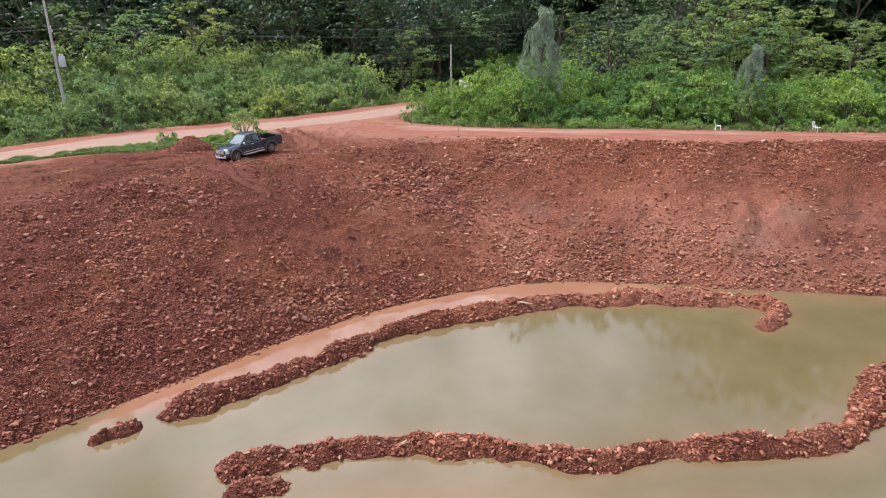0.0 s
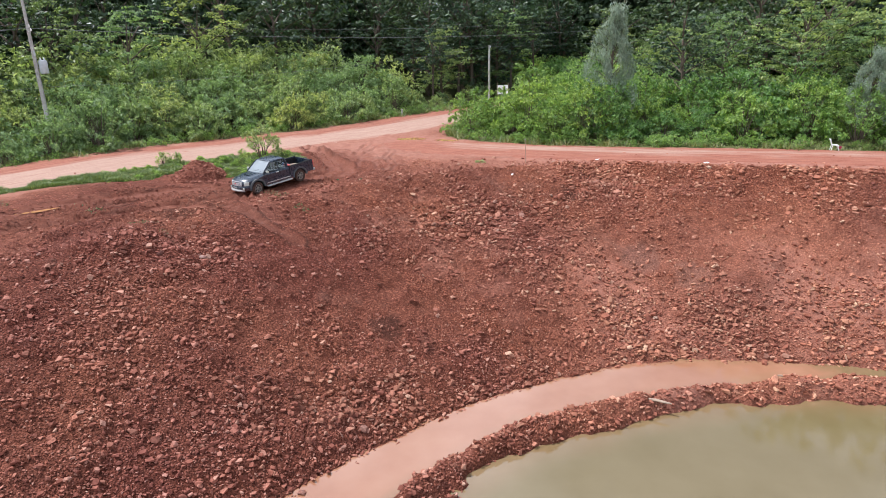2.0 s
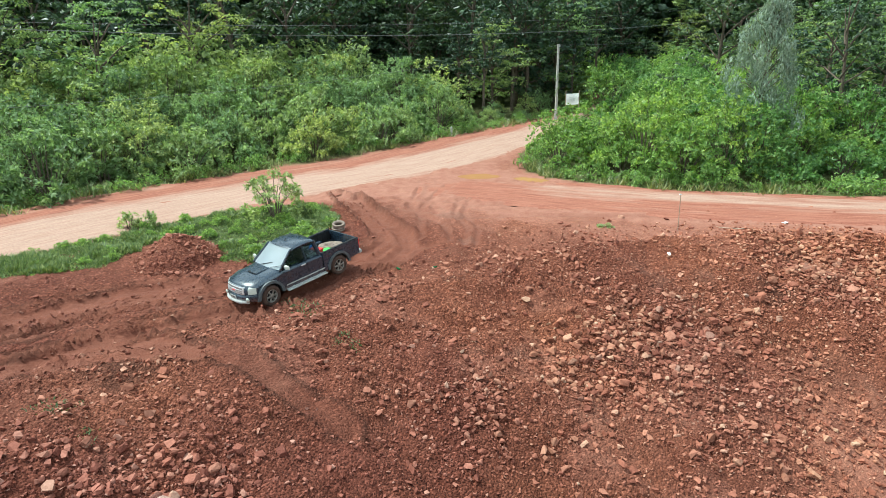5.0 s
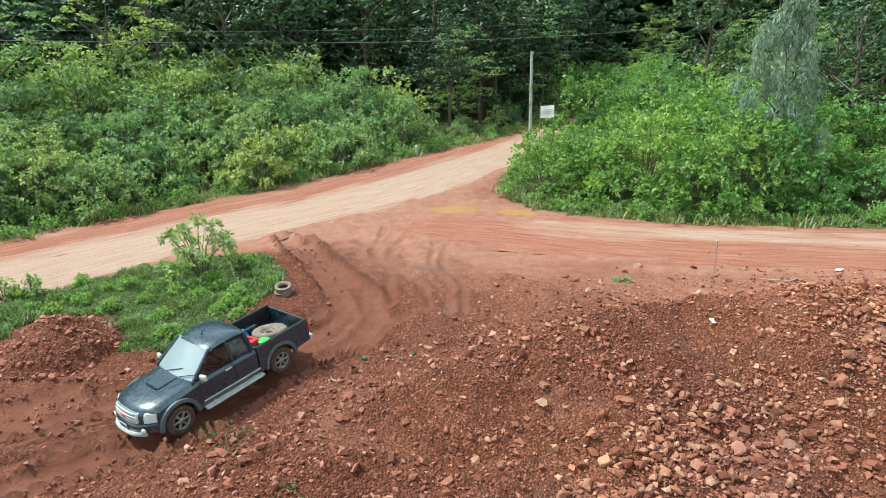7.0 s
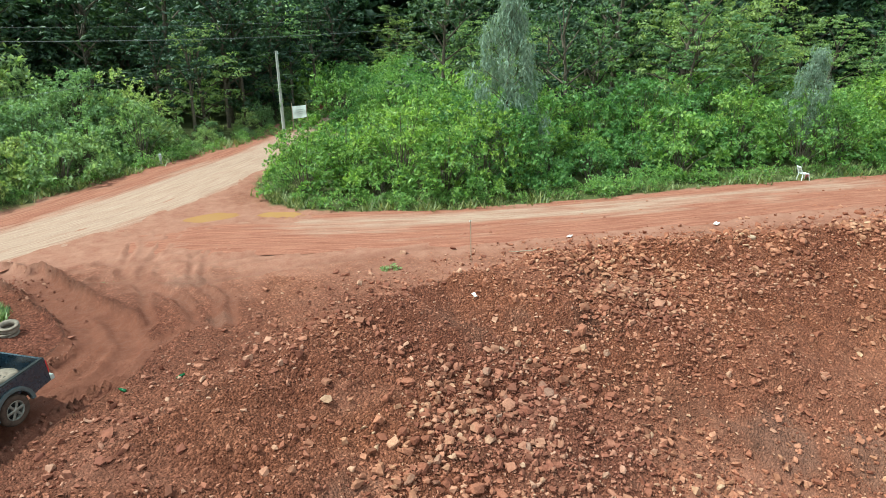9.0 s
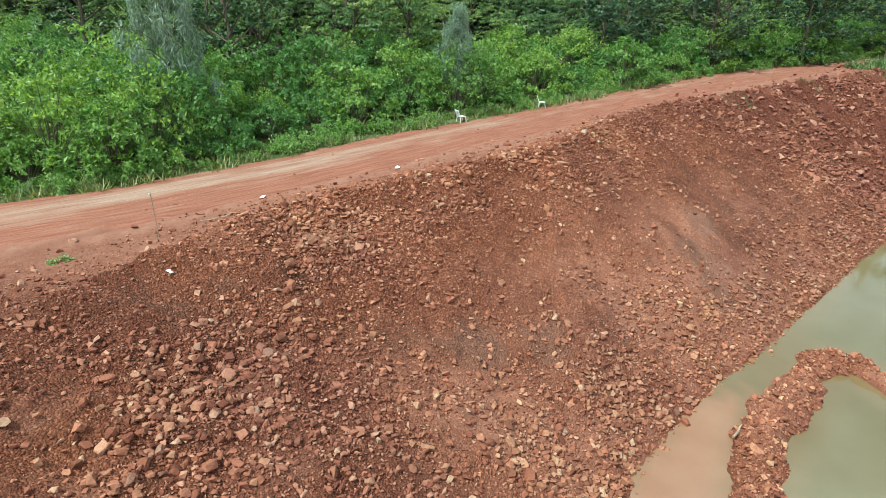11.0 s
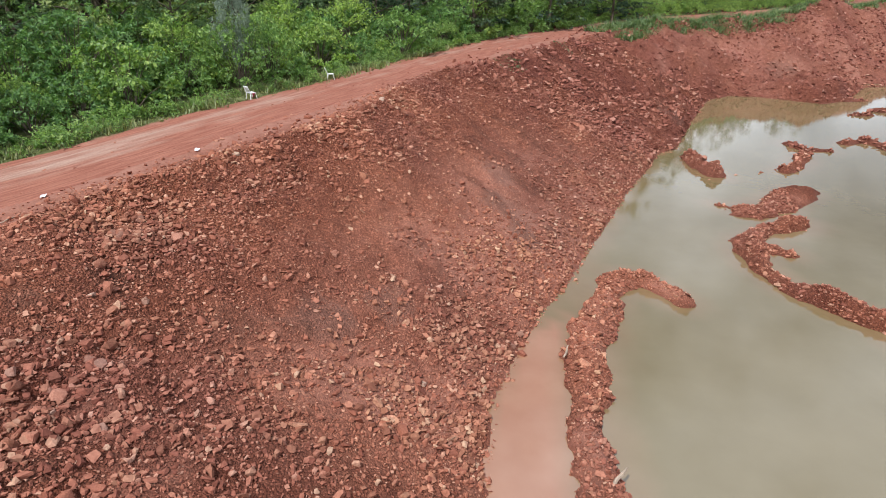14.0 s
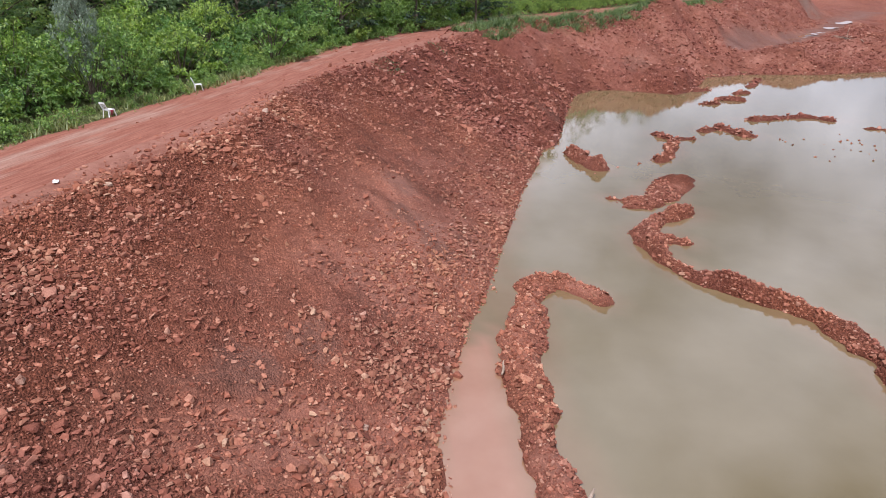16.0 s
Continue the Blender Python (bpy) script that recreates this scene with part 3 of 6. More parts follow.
gfaces = np.stack([idx[:-1, :-1], idx[:-1, 1:], idx[1:, 1:], idx[1:, :-1]], -1).reshape(-1, 4)
ground_me = fast_mesh("ground", np.c_[gp, gz], gfaces, M_SOIL, True)
n1, n2 = fbm(gp, 3.0, 211, 4), fbm(gp, 0.8, 221, 3)
veg_in = inside(gp, VERGE_NORTH) | inside(gp, THICKET)
veg_d = np.minimum(line_distance(gp, VERGE_NORTH[:10]), line_distance(gp, THICKET[:22]))
green = np.where(veg_in, 1.0, smooth(0.5, 0.0, veg_d + 0.5 * n2))
patch_d = line_distance(gp, GRASS_PATCH + GRASS_PATCH[:1])
green = np.maximum(green, np.where(inside(gp, GRASS_PATCH), smooth(0, 0.5, patch_d + 0.35 * n2), 0))
berm = smooth(76, 84, gp[:, 0]) * smooth(5, 2, line_distance(gp, BERM))
green = np.maximum(green, berm * smooth(-0.3, 0.3, n1))
green = np.maximum(green, np.maximum(smooth(95, 130, gp[:, 1]), smooth(-60, -90, gp[:, 0])))
attr(ground_me, "green", green)
bright = g_bowl * smooth(9, 14, gp[:, 0]) * smooth(52, 34, gp[:, 0]) * smooth(11, 4, g_dt) * (0.45 + 0.55 * smooth(-0.4, 0.4, n1)) * 0.65
road_d = np.minimum(line_distance(gp, ROAD_1) - 4.4, line_distance(gp, ROAD_2) - 2.9)
rut = np.full(len(gp), 99.0)
rut_near = (gp[:, 0] > -32) & (gp[:, 0] < 23) & (gp[:, 1] > 25) & (gp[:, 1] < 61)
rut[rut_near] = np.min([line_distance(gp[rut_near], r[0]) / r[1] for r in RUTS], axis=0)
on_top = ~g_bowl | (gp[:, 1] > 36)
junction = smooth(10, 4, np.hypot(gp[:, 0] - 9, gp[:, 1] - 56)) * smooth(-0.7, 0.1, n1)
edge = np.where(~g_bowl, smooth(3.2, 0.3, road_d + 1.6 * n1 + 0.7 * n2), 0)
attr(ground_me, "mud", on_top * np.where(g_bowl, 0.35, 0.9) * smooth(2.0, 0.9, rut + 0.5 * n2))
attr(ground_me, "dust", np.maximum(np.maximum(np.maximum(bright, junction), edge), np.where(~g_bowl, (0.15 + 0.62 * smooth(-1, 5, gp[:, 0])) * (0.7 + 0.6 * n1) * (0.55 + 0.45 * smooth(0.8, 2.6, rut + n2)) * (1 - 0.6 * smooth(8, 4, np.hypot(gp[:, 0] - 2.5, gp[:, 1] - 50))), 0) + g_bowl * smooth(0.25, 0.7, n1) * 0.35 + g_bowl * smooth(66, 84, gp[:, 0]) * (0.35 + 0.4 * n1)).clip(0, 1))
pale = smooth(0.55, 0.95, fbm(gp, 2.2, 231, 3)) * g_bowl * 0.3
for x, y, r in ((17.2, 35.7, 1.3), (19.4, 33.8, 1.1), (28.4, 28.4, 1.0), (30.1, 29.2, 1.3), (46, 20, 1.3), (57.5, 14.6, 1.6), (149, -68, 10), (160, -76, 9), (81, -3.6, 2.2), (33, 30, 1.2), (4.6, 47.7, 0.5), (4.9, 51.8, 0.8)):
    pale = np.maximum(pale, (0.3 if r < 4 else 0.95) * smooth(1.15, 0.5, np.hypot(gp[:, 0] - x, gp[:, 1] - y) / r + 0.5 * n2))
haul = line_distance(gp, HAUL)
# the wet haul road's pale reflecting sheen, put into the colour
pale = np.maximum(pale, 0.6 * smooth(3.4, 1.0, haul + 1.6 * n1))
attr(ground_me, "pale", pale)
dark = smooth(0.55, 0.9, fbm(gp, 1.5, 241, 3)) * g_bowl * 0.6
for x, y, r in ((2.7, 31.8, 0.7), (15.5, 41.8, 0.9), (8.2, 39.5, 0.6), (17.4, 43.8, 0.5), (24, 43.2, 0.35), (-7, 38.8, 1.0)):
    dark = np.maximum(dark, 0.6 * smooth(1.2, 0.4, np.hypot(gp[:, 0] - x, gp[:, 1] - y) / r + 0.7 * n2))
STREAKS = [[(38.5, 31.5), (35, 26.8)], [(36.5, 31.8), (33.4, 28)], [(31, 31), (28, 27.9)], [(24.4, 33.6), (21.6, 30.8)], [(45, 27.5), (41.2, 24)], [(42.5, 30), (39, 25.5)], [(14.2, 39.6), (16, 37.2)], [(48, 25), (45.5, 22)]]
for line in STREAKS:
    dark = np.maximum(dark, 0.32 * smooth(0.8, 0.0, line_distance(gp, line) + 0.9 * n2))
dark = np.maximum(dark, on_top * 0.6 * smooth(0.5, 0.1, np.abs(rut - 1.65) + 0.45 * n2) * smooth(4, 0, gp[:, 0]))     # moist clods turned up beside the ruts
attr(ground_me, "dark", dark)
attr(ground_me, "wet", np.maximum(smooth(2.6, 1.2, haul + 1.2 * n1) * 0.5, np.maximum(smooth(0.22, 0.02, gz) * 0.7, (~g_bowl | (gp[:, 1] > 35)) * 0.4 * smooth(1.3, 0.4, rut + 0.5 * n2))))
ground = tagged(new("ground", ground_me), "red laterite earth bank and plateau strewn with broken stone", "ground", kind="structure")

# ---------------------------------------------------------------- water
wx, wy = np.arange(-36, 92, 0.7), np.concatenate([np.arange(-130, 0, 4.0), np.arange(0, 34, 0.7)])
WX, WY = np.meshgrid(wx, wy)
wp = np.stack([WX.ravel(), WY.ravel()], 1)
wi = np.arange(len(wp)).reshape(len(wy), len(wx))
wfaces = np.stack([wi[:-1, :-1], wi[:-1, 1:], wi[1:, 1:], wi[1:, :-1]], -1).reshape(-1, 4)
water_me = fast_mesh("pond_water", np.c_[wp, np.zeros(len(wp))], wfaces, M_WATER, True)
CHANNEL = [(-8, 19), (-4.5, 19.8), (1.5, 22.8), (7.5, 26.2), (13, 27), (20, 26.8), (24, 26.4), (22, 29), (14, 31), (6, 29.5), (0, 26.5), (-6, 22.5)]
SOUTH = [(-3, 15), (3, 15), (7, 14.5), (12.5, 12.2), (17, 11.6), (20, 8), (18, -20), (-20, -20), (-14, 6)]
shore = np.minimum(line_distance(wp, TOE), np.min([line_distance(wp, d[0]) - d[1] for d in DYKES], axis=0))
silt = 0.22 * smooth(1.2, 0.0, shore + 0.5 * fbm(wp, 2.0, 301, 3))
silt = np.maximum(silt, inside(wp, CHANNEL) * smooth(-0.5, 0.9, line_distance(wp, CHANNEL + CHANNEL[:1])))
silt = np.maximum(silt, inside(wp, SOUTH) * smooth(0, 4, line_distance(wp, SOUTH + SOUTH[:1])) * 0.6)
attr(water_me, "silt", silt)
tagged(new("water", water_me), "still muddy brown-green flood water in the pit", "water", kind="structure")


# ---------------------------------------------------------------- roads
def road(name, line, width, label, lanes, fade=0.0):
    """A dirt road as a strip that drapes the ground, its borders running out under it."""
    pts = [Vector((*p, 0)) for p in line]
    dense = []
    for a, b in zip(pts, pts[1:]):
        n = max(1, int((b - a).length / 0.5))
        dense += [a.lerp(b, k / n) for k in range(n)]
    dense.append(pts[-1])
    for _ in range(12):
        dense = [dense[0]] + [(a + b * 2 + c) / 4 for a, b, c in zip(dense, dense[1:], dense[2:])] + [dense[-1]]
    m = 33
    vs, tr, run, far = [], [], [], 0.0
    for k, c in enumerate(dense):
        d = (dense[min(k + 1, len(dense) - 1)] - dense[max(k - 1, 0)]).normalized()
        s = Vector((-d.y, d.x, 0))
        for j in range(m):
            v = (j / (m - 1) - 0.5) * width
            vs.append((c.x + s.x * v, c.y + s.y * v))
            tr.append(j / (m - 1))
            run.append(far)
        far += 0.5
    vs, tr, run = np.array(vs), np.array(tr), np.array(run)
    edge = np.abs(tr - 0.5) * 2
    z = ground_height(vs)[0] * 0.3 + ground_height(vs, False)[0] * 0.7
    n = fbm(vs, 1.4, 401, 4)
    rut = sum(-0.05 * np.exp(-((tr - c) / 0.035) ** 2) for c, _ in lanes)
    z = z + 0.075 - 0.17 * smooth(0.78, 1.0, edge + 0.22 * n) + rut + 0.03 * n - 0.14 * smooth(4.0, 0.0, run + 1.5 * n) * fade
    for x, y, sx, sy, a in PUDDLES:
        z = z - 0.2 * np.exp(-(((vs[:, 0] - x) / 1.7) ** 2 + ((vs[:, 1] - y) / 1.4) ** 2) ** 2)
    me_i = np.arange(len(vs)).reshape(-1, m)
    f = np.stack([me_i[:-1, :-1], me_i[:-1, 1:], me_i[1:, 1:], me_i[1:, :-1]], -1).reshape(-1, 4)
    me = fast_mesh(name, np.c_[vs, z], f, M_ROAD, True)
    tk = sum(a * np.exp(-((tr - c + 0.02 * n) / 0.085) ** 2) for c, a in lanes)
    attr(me, "track", np.clip(tk, 0, 1) * (1 - fade * smooth(10, 1, run)) * (1 - 0.5 * fade * smooth(16, 40, run)))
    attr(me, "along", run)
    attr(me, "across", tr * width)
    return tagged(new(name, me), label, "road", kind="structure")


road("road_1", ROAD_1, 9.2,
     "wide pale dusty dirt road with red rutted edges", [(0.10, 0.7), (0.22, 0.9), (0.36, 1.0), (0.50, 0.9), (0.62, 0.35), (0.84, 0.2)])
road("road_2", ROAD_2, 6.2,
     "narrower red dirt track along the pit edge", [(0.82, 0.25), (0.70, 0.6), (0.56, 0.55), (0.40, 0.32), (0.2, 0.1)], 1.0)


# ---------------------------------------------------------------- plants
def leaf_cloud(rng, centres, radii, per, size, flat=0.75, droop=0.0, slim=0.5):
    """Folded leaves (two triangles each) strewn over clumps; returns verts and faces."""
    c = np.repeat(centres, per, 0)
    r = np.repeat(radii, per)
    n = len(c)
    d = rng.normal(size=(n, 3))
    d /= np.linalg.norm(d, axis=1, keepdims=True)
    d[:, 2] = np.where(rng.rand(n) < 0.6, np.abs(d[:, 2]), d[:, 2]) if droop < 0.5 else d[:, 2]
    pos = c + d * (r * rng.uniform(0.5, 1.0, n))[:, None] * (1, 1, flat)
    nrm = d * 1.0 + rng.normal(size=(n, 3)) * 0.4 + (0, 0, 0.55)
    nrm /= np.linalg.norm(nrm, axis=1, keepdims=True)
    ax = rng.normal(size=(n, 3)) + d * 0.6 - np.array((0, 0, droop))
    ax -= nrm * (ax * nrm).sum(1, keepdims=True) * (1 if droop < 0.5 else 0.2)
    ax /= np.linalg.norm(ax, axis=1, keepdims=True)
    side = np.cross(nrm, ax)
    L = (size * rng.uniform(0.6, 1.3, n))[:, None]
    W = L * slim
    tip, base = pos + ax * L * 0.5, pos - ax * L * 0.5
    a, b = pos + side * W * 0.5 - nrm * W * 0.15, pos - side * W * 0.5 - nrm * W * 0.15
    v = np.stack([base, a, tip, b], 1).reshape(-1, 3)
    k = np.arange(n) * 4
    f = np.stack([np.stack([k, k + 1, k + 2], 1), np.stack([k, k + 2, k + 3], 1)], 1).reshape(-1, 3)
    return v, f


def tube(verts, faces, pts, radii, sides=5):
    """Adds a tapered tube along pts to the lists."""
    start = len(verts)
    for k, (p, r) in enumerate(zip(pts, radii)):
        d = (Vector(pts[min(k + 1, len(pts) - 1)]) - Vector(pts[max(k - 1, 0)])).normalized()
        q = d.to_track_quat("Z", "Y")
        for s in range(sides):
            a = 2 * math.pi * s / sides
            verts.append(Vector(p) + q @ Vector((math.cos(a) * r, math.sin(a) * r, 0)))
    for k in range(len(pts) - 1):
        for s in range(sides):
            a, b = start + k * sides + s, start + k * sides + (s + 1) % sides
            faces.append((a, b, b + sides, a + sides))


def leaf_shoots(rng, centres, radii, shoots, leaves, size, slim=0.5, flat=0.85, low=-0.3):
    """Leaves set along shoots that spread from the middle of each lobe and end in a rosette."""
    c, r = np.repeat(centres, shoots, 0), np.repeat(radii, shoots)
    n = len(c)
    d = rng.normal(size=(n, 3))
    d[:, 2] = np.abs(d[:, 2]) + low
    d /= np.linalg.norm(d, axis=1, keepdims=True)
    reach = r * rng.uniform(0.65, 1.25, n)
    s = 0.42 + 0.58 * rng.rand(n, leaves) ** 0.7
    s[:, :3] = 1.0
    pos = c[:, None] + d[:, None] * (reach[:, None] * s)[:, :, None] * (1, 1, flat)
    pos[:, :, 2] -= 0.18 * reach[:, None] * s * s * (1 - d[:, 2:3])
    d = np.repeat(d, leaves, 0)
    pos = pos.reshape(-1, 3)
    m = len(pos)
    lat = rng.normal(size=(m, 3))
    lat -= d * (lat * d).sum(1, keepdims=True)
    lat /= np.linalg.norm(lat, axis=1, keepdims=True)
    ax = d * 0.55 + lat * 0.9
    ax /= np.linalg.norm(ax, axis=1, keepdims=True)
    nrm = d * 0.45 + rng.normal(size=(m, 3)) * 0.3 + (0, 0, 0.85)
    nrm -= ax * (nrm * ax).sum(1, keepdims=True)
    nrm /= np.linalg.norm(nrm, axis=1, keepdims=True)
    side = np.cross(nrm, ax)
    L = (size * rng.uniform(0.65, 1.25, m))[:, None]
    W = L * slim
    tip, mid = pos + ax * L - nrm * L * 0.12, pos + ax * L * 0.45
    v = np.stack([pos, mid + side * W * 0.5 + nrm * W * 0.12, tip, mid - side * W * 0.5 + nrm * W * 0.12], 1).reshape(-1, 3)
    k = np.arange(m) * 4
    f = np.stack([np.stack([k, k + 1, k + 2], 1), np.stack([k, k + 2, k + 3], 1)], 1).reshape(-1, 3)
    return v, f


def make_shrub(seed, h, spread, leaf, mat, lobes=12, shoots=15, leaves=9, size=1.0, slim=0.5):
    """A shrub of bent stems that carry lobes of leafy shoots, some of them standing out above the rest."""
    rng = np.random.RandomState(seed)
    v, f = [], []
    centres, radii = [], []
    for k in range(lobes):
        a = 2.4 * k + rng.uniform(-0.5, 0.5)
        o = math.sqrt((k + 0.3) / lobes) * spread * 0.86
        dome = math.sqrt(max(0.06, 1 - (o / spread) ** 2))
        rad = rng.uniform(0.55, 0.95) * size
        z = max(0.25 * size, h * dome * rng.uniform(0.62, 1.0) - 0.45 * rad)
        if k % 4 == 1:
            z, rad = z + 0.28 * h * rng.rand(), rad * 0.72
        c = Vector((math.cos(a) * o, math.sin(a) * o, z))
        centres.append(tuple(c))
        radii.append(rad)
        tube(v, f, [Vector((math.cos(a) * 0.10, math.sin(a) * 0.10, -0.15)), Vector((c.x * 0.45, c.y * 0.45, z * 0.6)), c + Vector((0, 0, rad * 0.5))], [0.035, 0.022, 0.006], 4)
    stems = mesh_from("stems", v, f, M_BARK)
    for _ in range(2 * lobes // 3):        # skirts of leaves down to the ground
        a, o = rng.uniform(0, 6.28), rng.uniform(0.75, 1.02) * spread
        centres.append((math.cos(a) * o, math.sin(a) * o, rng.uniform(0.08, 0.32) * h))
        radii.append(rng.uniform(0.35, 0.6) * size)
    lv, lf = leaf_shoots(rng, np.array(centres), np.array(radii), shoots, leaves, leaf, slim)
    lv[:, 2] = np.maximum(lv[:, 2], 0.03)
    return stems, fast_mesh("crown", lv, lf, mat)


def make_tree(seed, h, spread, low, leaf, per, mat, limbs=13, pads=8, slim=0.55, size=1.0, flat=0.42, bare=0.0):
    """A trunk with limbs in a spiral; each limb ends in a lobe built of flat pads of leaves."""
    rng = np.random.RandomState(seed)
    v, f = [], []
    lean = rng.normal(size=2) * 0.05 * h
    tr = [Vector((lean[0] * t * t, lean[1] * t * t, h * 0.92 * t - 0.3)) for t in (0, 0.3, 0.6, 1.0)]
    r0 = 0.014 * h + 0.04
    tube(v, f, tr, [r0, r0 * 0.8, r0 * 0.5, 0.02], 7)
    lobes = [(tr[3], 0.9 * size)]
    for k in range(limbs):
        t = low + (0.93 - low) * (k + rng.rand()) / limbs
        a = 2.4 * k + rng.uniform(-0.5, 0.5)
        base = tr[0].lerp(tr[3], max(bare, t * 0.85))
        reach = spread * (0.35 + 0.75 * math.sin(math.pi * min(1.0, 0.22 + 0.72 * t))) * rng.uniform(0.6, 1.05)
        tip = Vector((lean[0] * t * t + math.cos(a) * reach, lean[1] * t * t + math.sin(a) * reach, h * t + rng.uniform(-0.03, 0.05) * h))
        tube(v, f, [base, base.lerp(tip, 0.5) + Vector((0, 0, 0.02 * h)), tip], [r0 * 0.4, r0 * 0.24, 0.015], 5)
        lobes.append((tip, rng.uniform(0.75, 1.25) * size))
        if reach > 0.55 * spread:
            lobes.append((base.lerp(tip, 0.55) + Vector((0, 0, 0.3)), rng.uniform(0.5, 0.8) * size))
    trunk = mesh_from("trunk", v, f, M_BARK, True)
    centres, radii = [], []
    for c, rad in lobes:
        for _ in range(pads):
            d = rng.normal(size=3)
            d[2] = abs(d[2]) * 0.9 - 0.25
            d /= np.linalg.norm(d)
            centres.append(tuple(np.array(c) + d * rad * rng.uniform(0.7, 1.1) * (1, 1, 0.8)))
            radii.append(rad * rng.uniform(0.38, 0.62))
    lv, lf = leaf_cloud(rng, np.array(centres), np.array(radii), per, leaf, flat, 0.0, slim)
    return trunk, fast_mesh("crown", lv, lf, mat)


def make_gum(seed, h, spread):
    """A slim gum tree: a pointed crown of hanging curtains of narrow leaves."""
    rng = np.random.RandomState(seed)
    v, f = [], []
    tr = [Vector((0.05 * h * t * t, 0, h * 0.95 * t - 0.2)) for t in (0, 0.3, 0.6, 1.0)]
    tube(v, f, tr, [0.16, 0.12, 0.07, 0.015], 7)
    centres, radii = [], []
    for k in range(46):
        t = 0.30 + 0.70 * (k + rng.rand()) / 46
        a = 2.4 * k + rng.uniform(-0.4, 0.4)
        reach = spread * min(1.0, 2.4 * (1.03 - t)) ** 0.75 * rng.uniform(0.35, 1.05)
        base = tr[0].lerp(tr[3], t * 0.9)
        tip = Vector((base.x + math.cos(a) * reach, base.y + math.sin(a) * reach, h * t))
        tube(v, f, [base, base.lerp(tip, 0.6) + Vector((0, 0, 0.25)), tip], [0.035, 0.02, 0.006], 4)
        for q in range(3):
            centres.append((tip.x + rng.normal() * 0.12, tip.y + rng.normal() * 0.12, tip.z - 0.34 * q - 0.1 + 0.1 * rng.normal()))
            radii.append(0.46 - 0.06 * q)
    trunk = mesh_from("trunk", v, f, M_BARK, True)
    lv, lf = leaf_cloud(rng, np.array(centres), np.array(radii), 90, 0.27, 1.4, 2.2, 0.2)
    return trunk, fast_mesh("crown", lv, lf, M_LEAF_GUM)


def plant(kind, meshes, x, y, turn, scale, label, category, group, z=None):
    z = at_height(x, y) if z is None else z
    ob = empty(kind, pose(x, y, z, 0, 0, turn) @ Matrix.Diagonal((scale[0], scale[0], scale[1], 1)), label, category, group)
    part("stem" if kind == "shrub" else "trunk", meshes[0], None, ob)
    part("crown", meshes[1], None, ob)
    return ob


SHRUBS_N = [make_shrub(500 + k, 2.8 + 0.3 * k, 2.3, 0.26, M_LEAF_SHRUB, 17, 11, 8, 0.9) for k in range(5)]
SHRUBS_T = [make_shrub(540 + k, 3.1 + 0.25 * k, 2.4, 0.24, M_LEAF_VINE, 18, 12, 8, 0.92, 0.56) for k in range(5)]
SHRUBS_TALL = [[make_shrub(560 + 7 * j + k, 5.4 + 0.5 * k, 3.3, 0.27, mat, 30, 11, 7, 1.0) for k in range(2)] for j, mat in enumerate((M_LEAF_SHRUB, M_LEAF_VINE))]
TREES_D = [make_tree(600 + k, 13 + k, 4.0 + 0.25 * k, 0.05, 0.47, 11, M_LEAF_TREE, 16, size=1.55) for k in range(5)]
TREES_L = [make_tree(640 + k, 8.5 + 1.2 * k, 3.0 + 0.3 * k, 0.14, 0.27, 21, M_LEAF_LIGHT, 14, size=1.2, flat=0.32, slim=0.45) for k in range(3)]
TREES_SLIM = [make_tree(660 + k, 11 + k, 2.0, 0.42, 0.30, 18, M_LEAF_TREE, 9, 7, size=1.0, bare=0.45) for k in range(2)]
GUM = make_gum(680, 9.8, 1.95)
rng = np.random.RandomState(7)


def scatter(poly, box, spacing, jitter=0.42):
    xs, ys = np.meshgrid(np.arange(box[0], box[1], spacing), np.arange(box[2], box[3], spacing))
    p = np.stack([xs.ravel(), ys.ravel()], 1) + rng.uniform(-jitter, jitter, (xs.size, 2)) * spacing
    p = p[inside(p, poly)]
    return p, line_distance(p, poly[: len(poly) - 3])


def joined(name, meshes, spots, mat, label, every=2, category="undergrowth", grow=0.35):
    """Many far plants in one mesh of kind stuff."""
    V, F, base = [], [], 0
    for x, y, turn, s in spots:
        me = meshes[int(turn) % len(meshes)][1]
        v = np.empty(len(me.vertices) * 3, np.float32)
        me.vertices.foreach_get("co", v)
        v = v.reshape(-1, 3) * s
        f = np.empty(len(me.loops), np.int32)
        me.loops.foreach_get("vertex_index", f)
        if every > 1:     # fewer leaves, enlarged
            keep = np.arange(len(v) // 4) % every == 0
            q = v.reshape(-1, 4, 3)[keep]
            v = ((q - q.mean(1, keepdims=True)) * every ** grow + q.mean(1, keepdims=True)).reshape(-1, 3)
            f = (np.array([[0, 1, 2], [0, 2, 3]])[None] + 4 * np.arange(len(q))[:, None, None]).ravel()
        a = radians(turn)
        V.append(np.c_[v[:, 0] * math.cos(a) - v[:, 1] * math.sin(a) + x, v[:, 0] * math.sin(a) + v[:, 1] * math.cos(a) + y, v[:, 2] + PLATEAU])
        F.append(f.reshape(-1, 3) + base)
        base += len(v)
    return tagged(new(name, fast_mesh(name, np.concatenate(V), np.concatenate(F), mat)), label, category, kind="stuff")


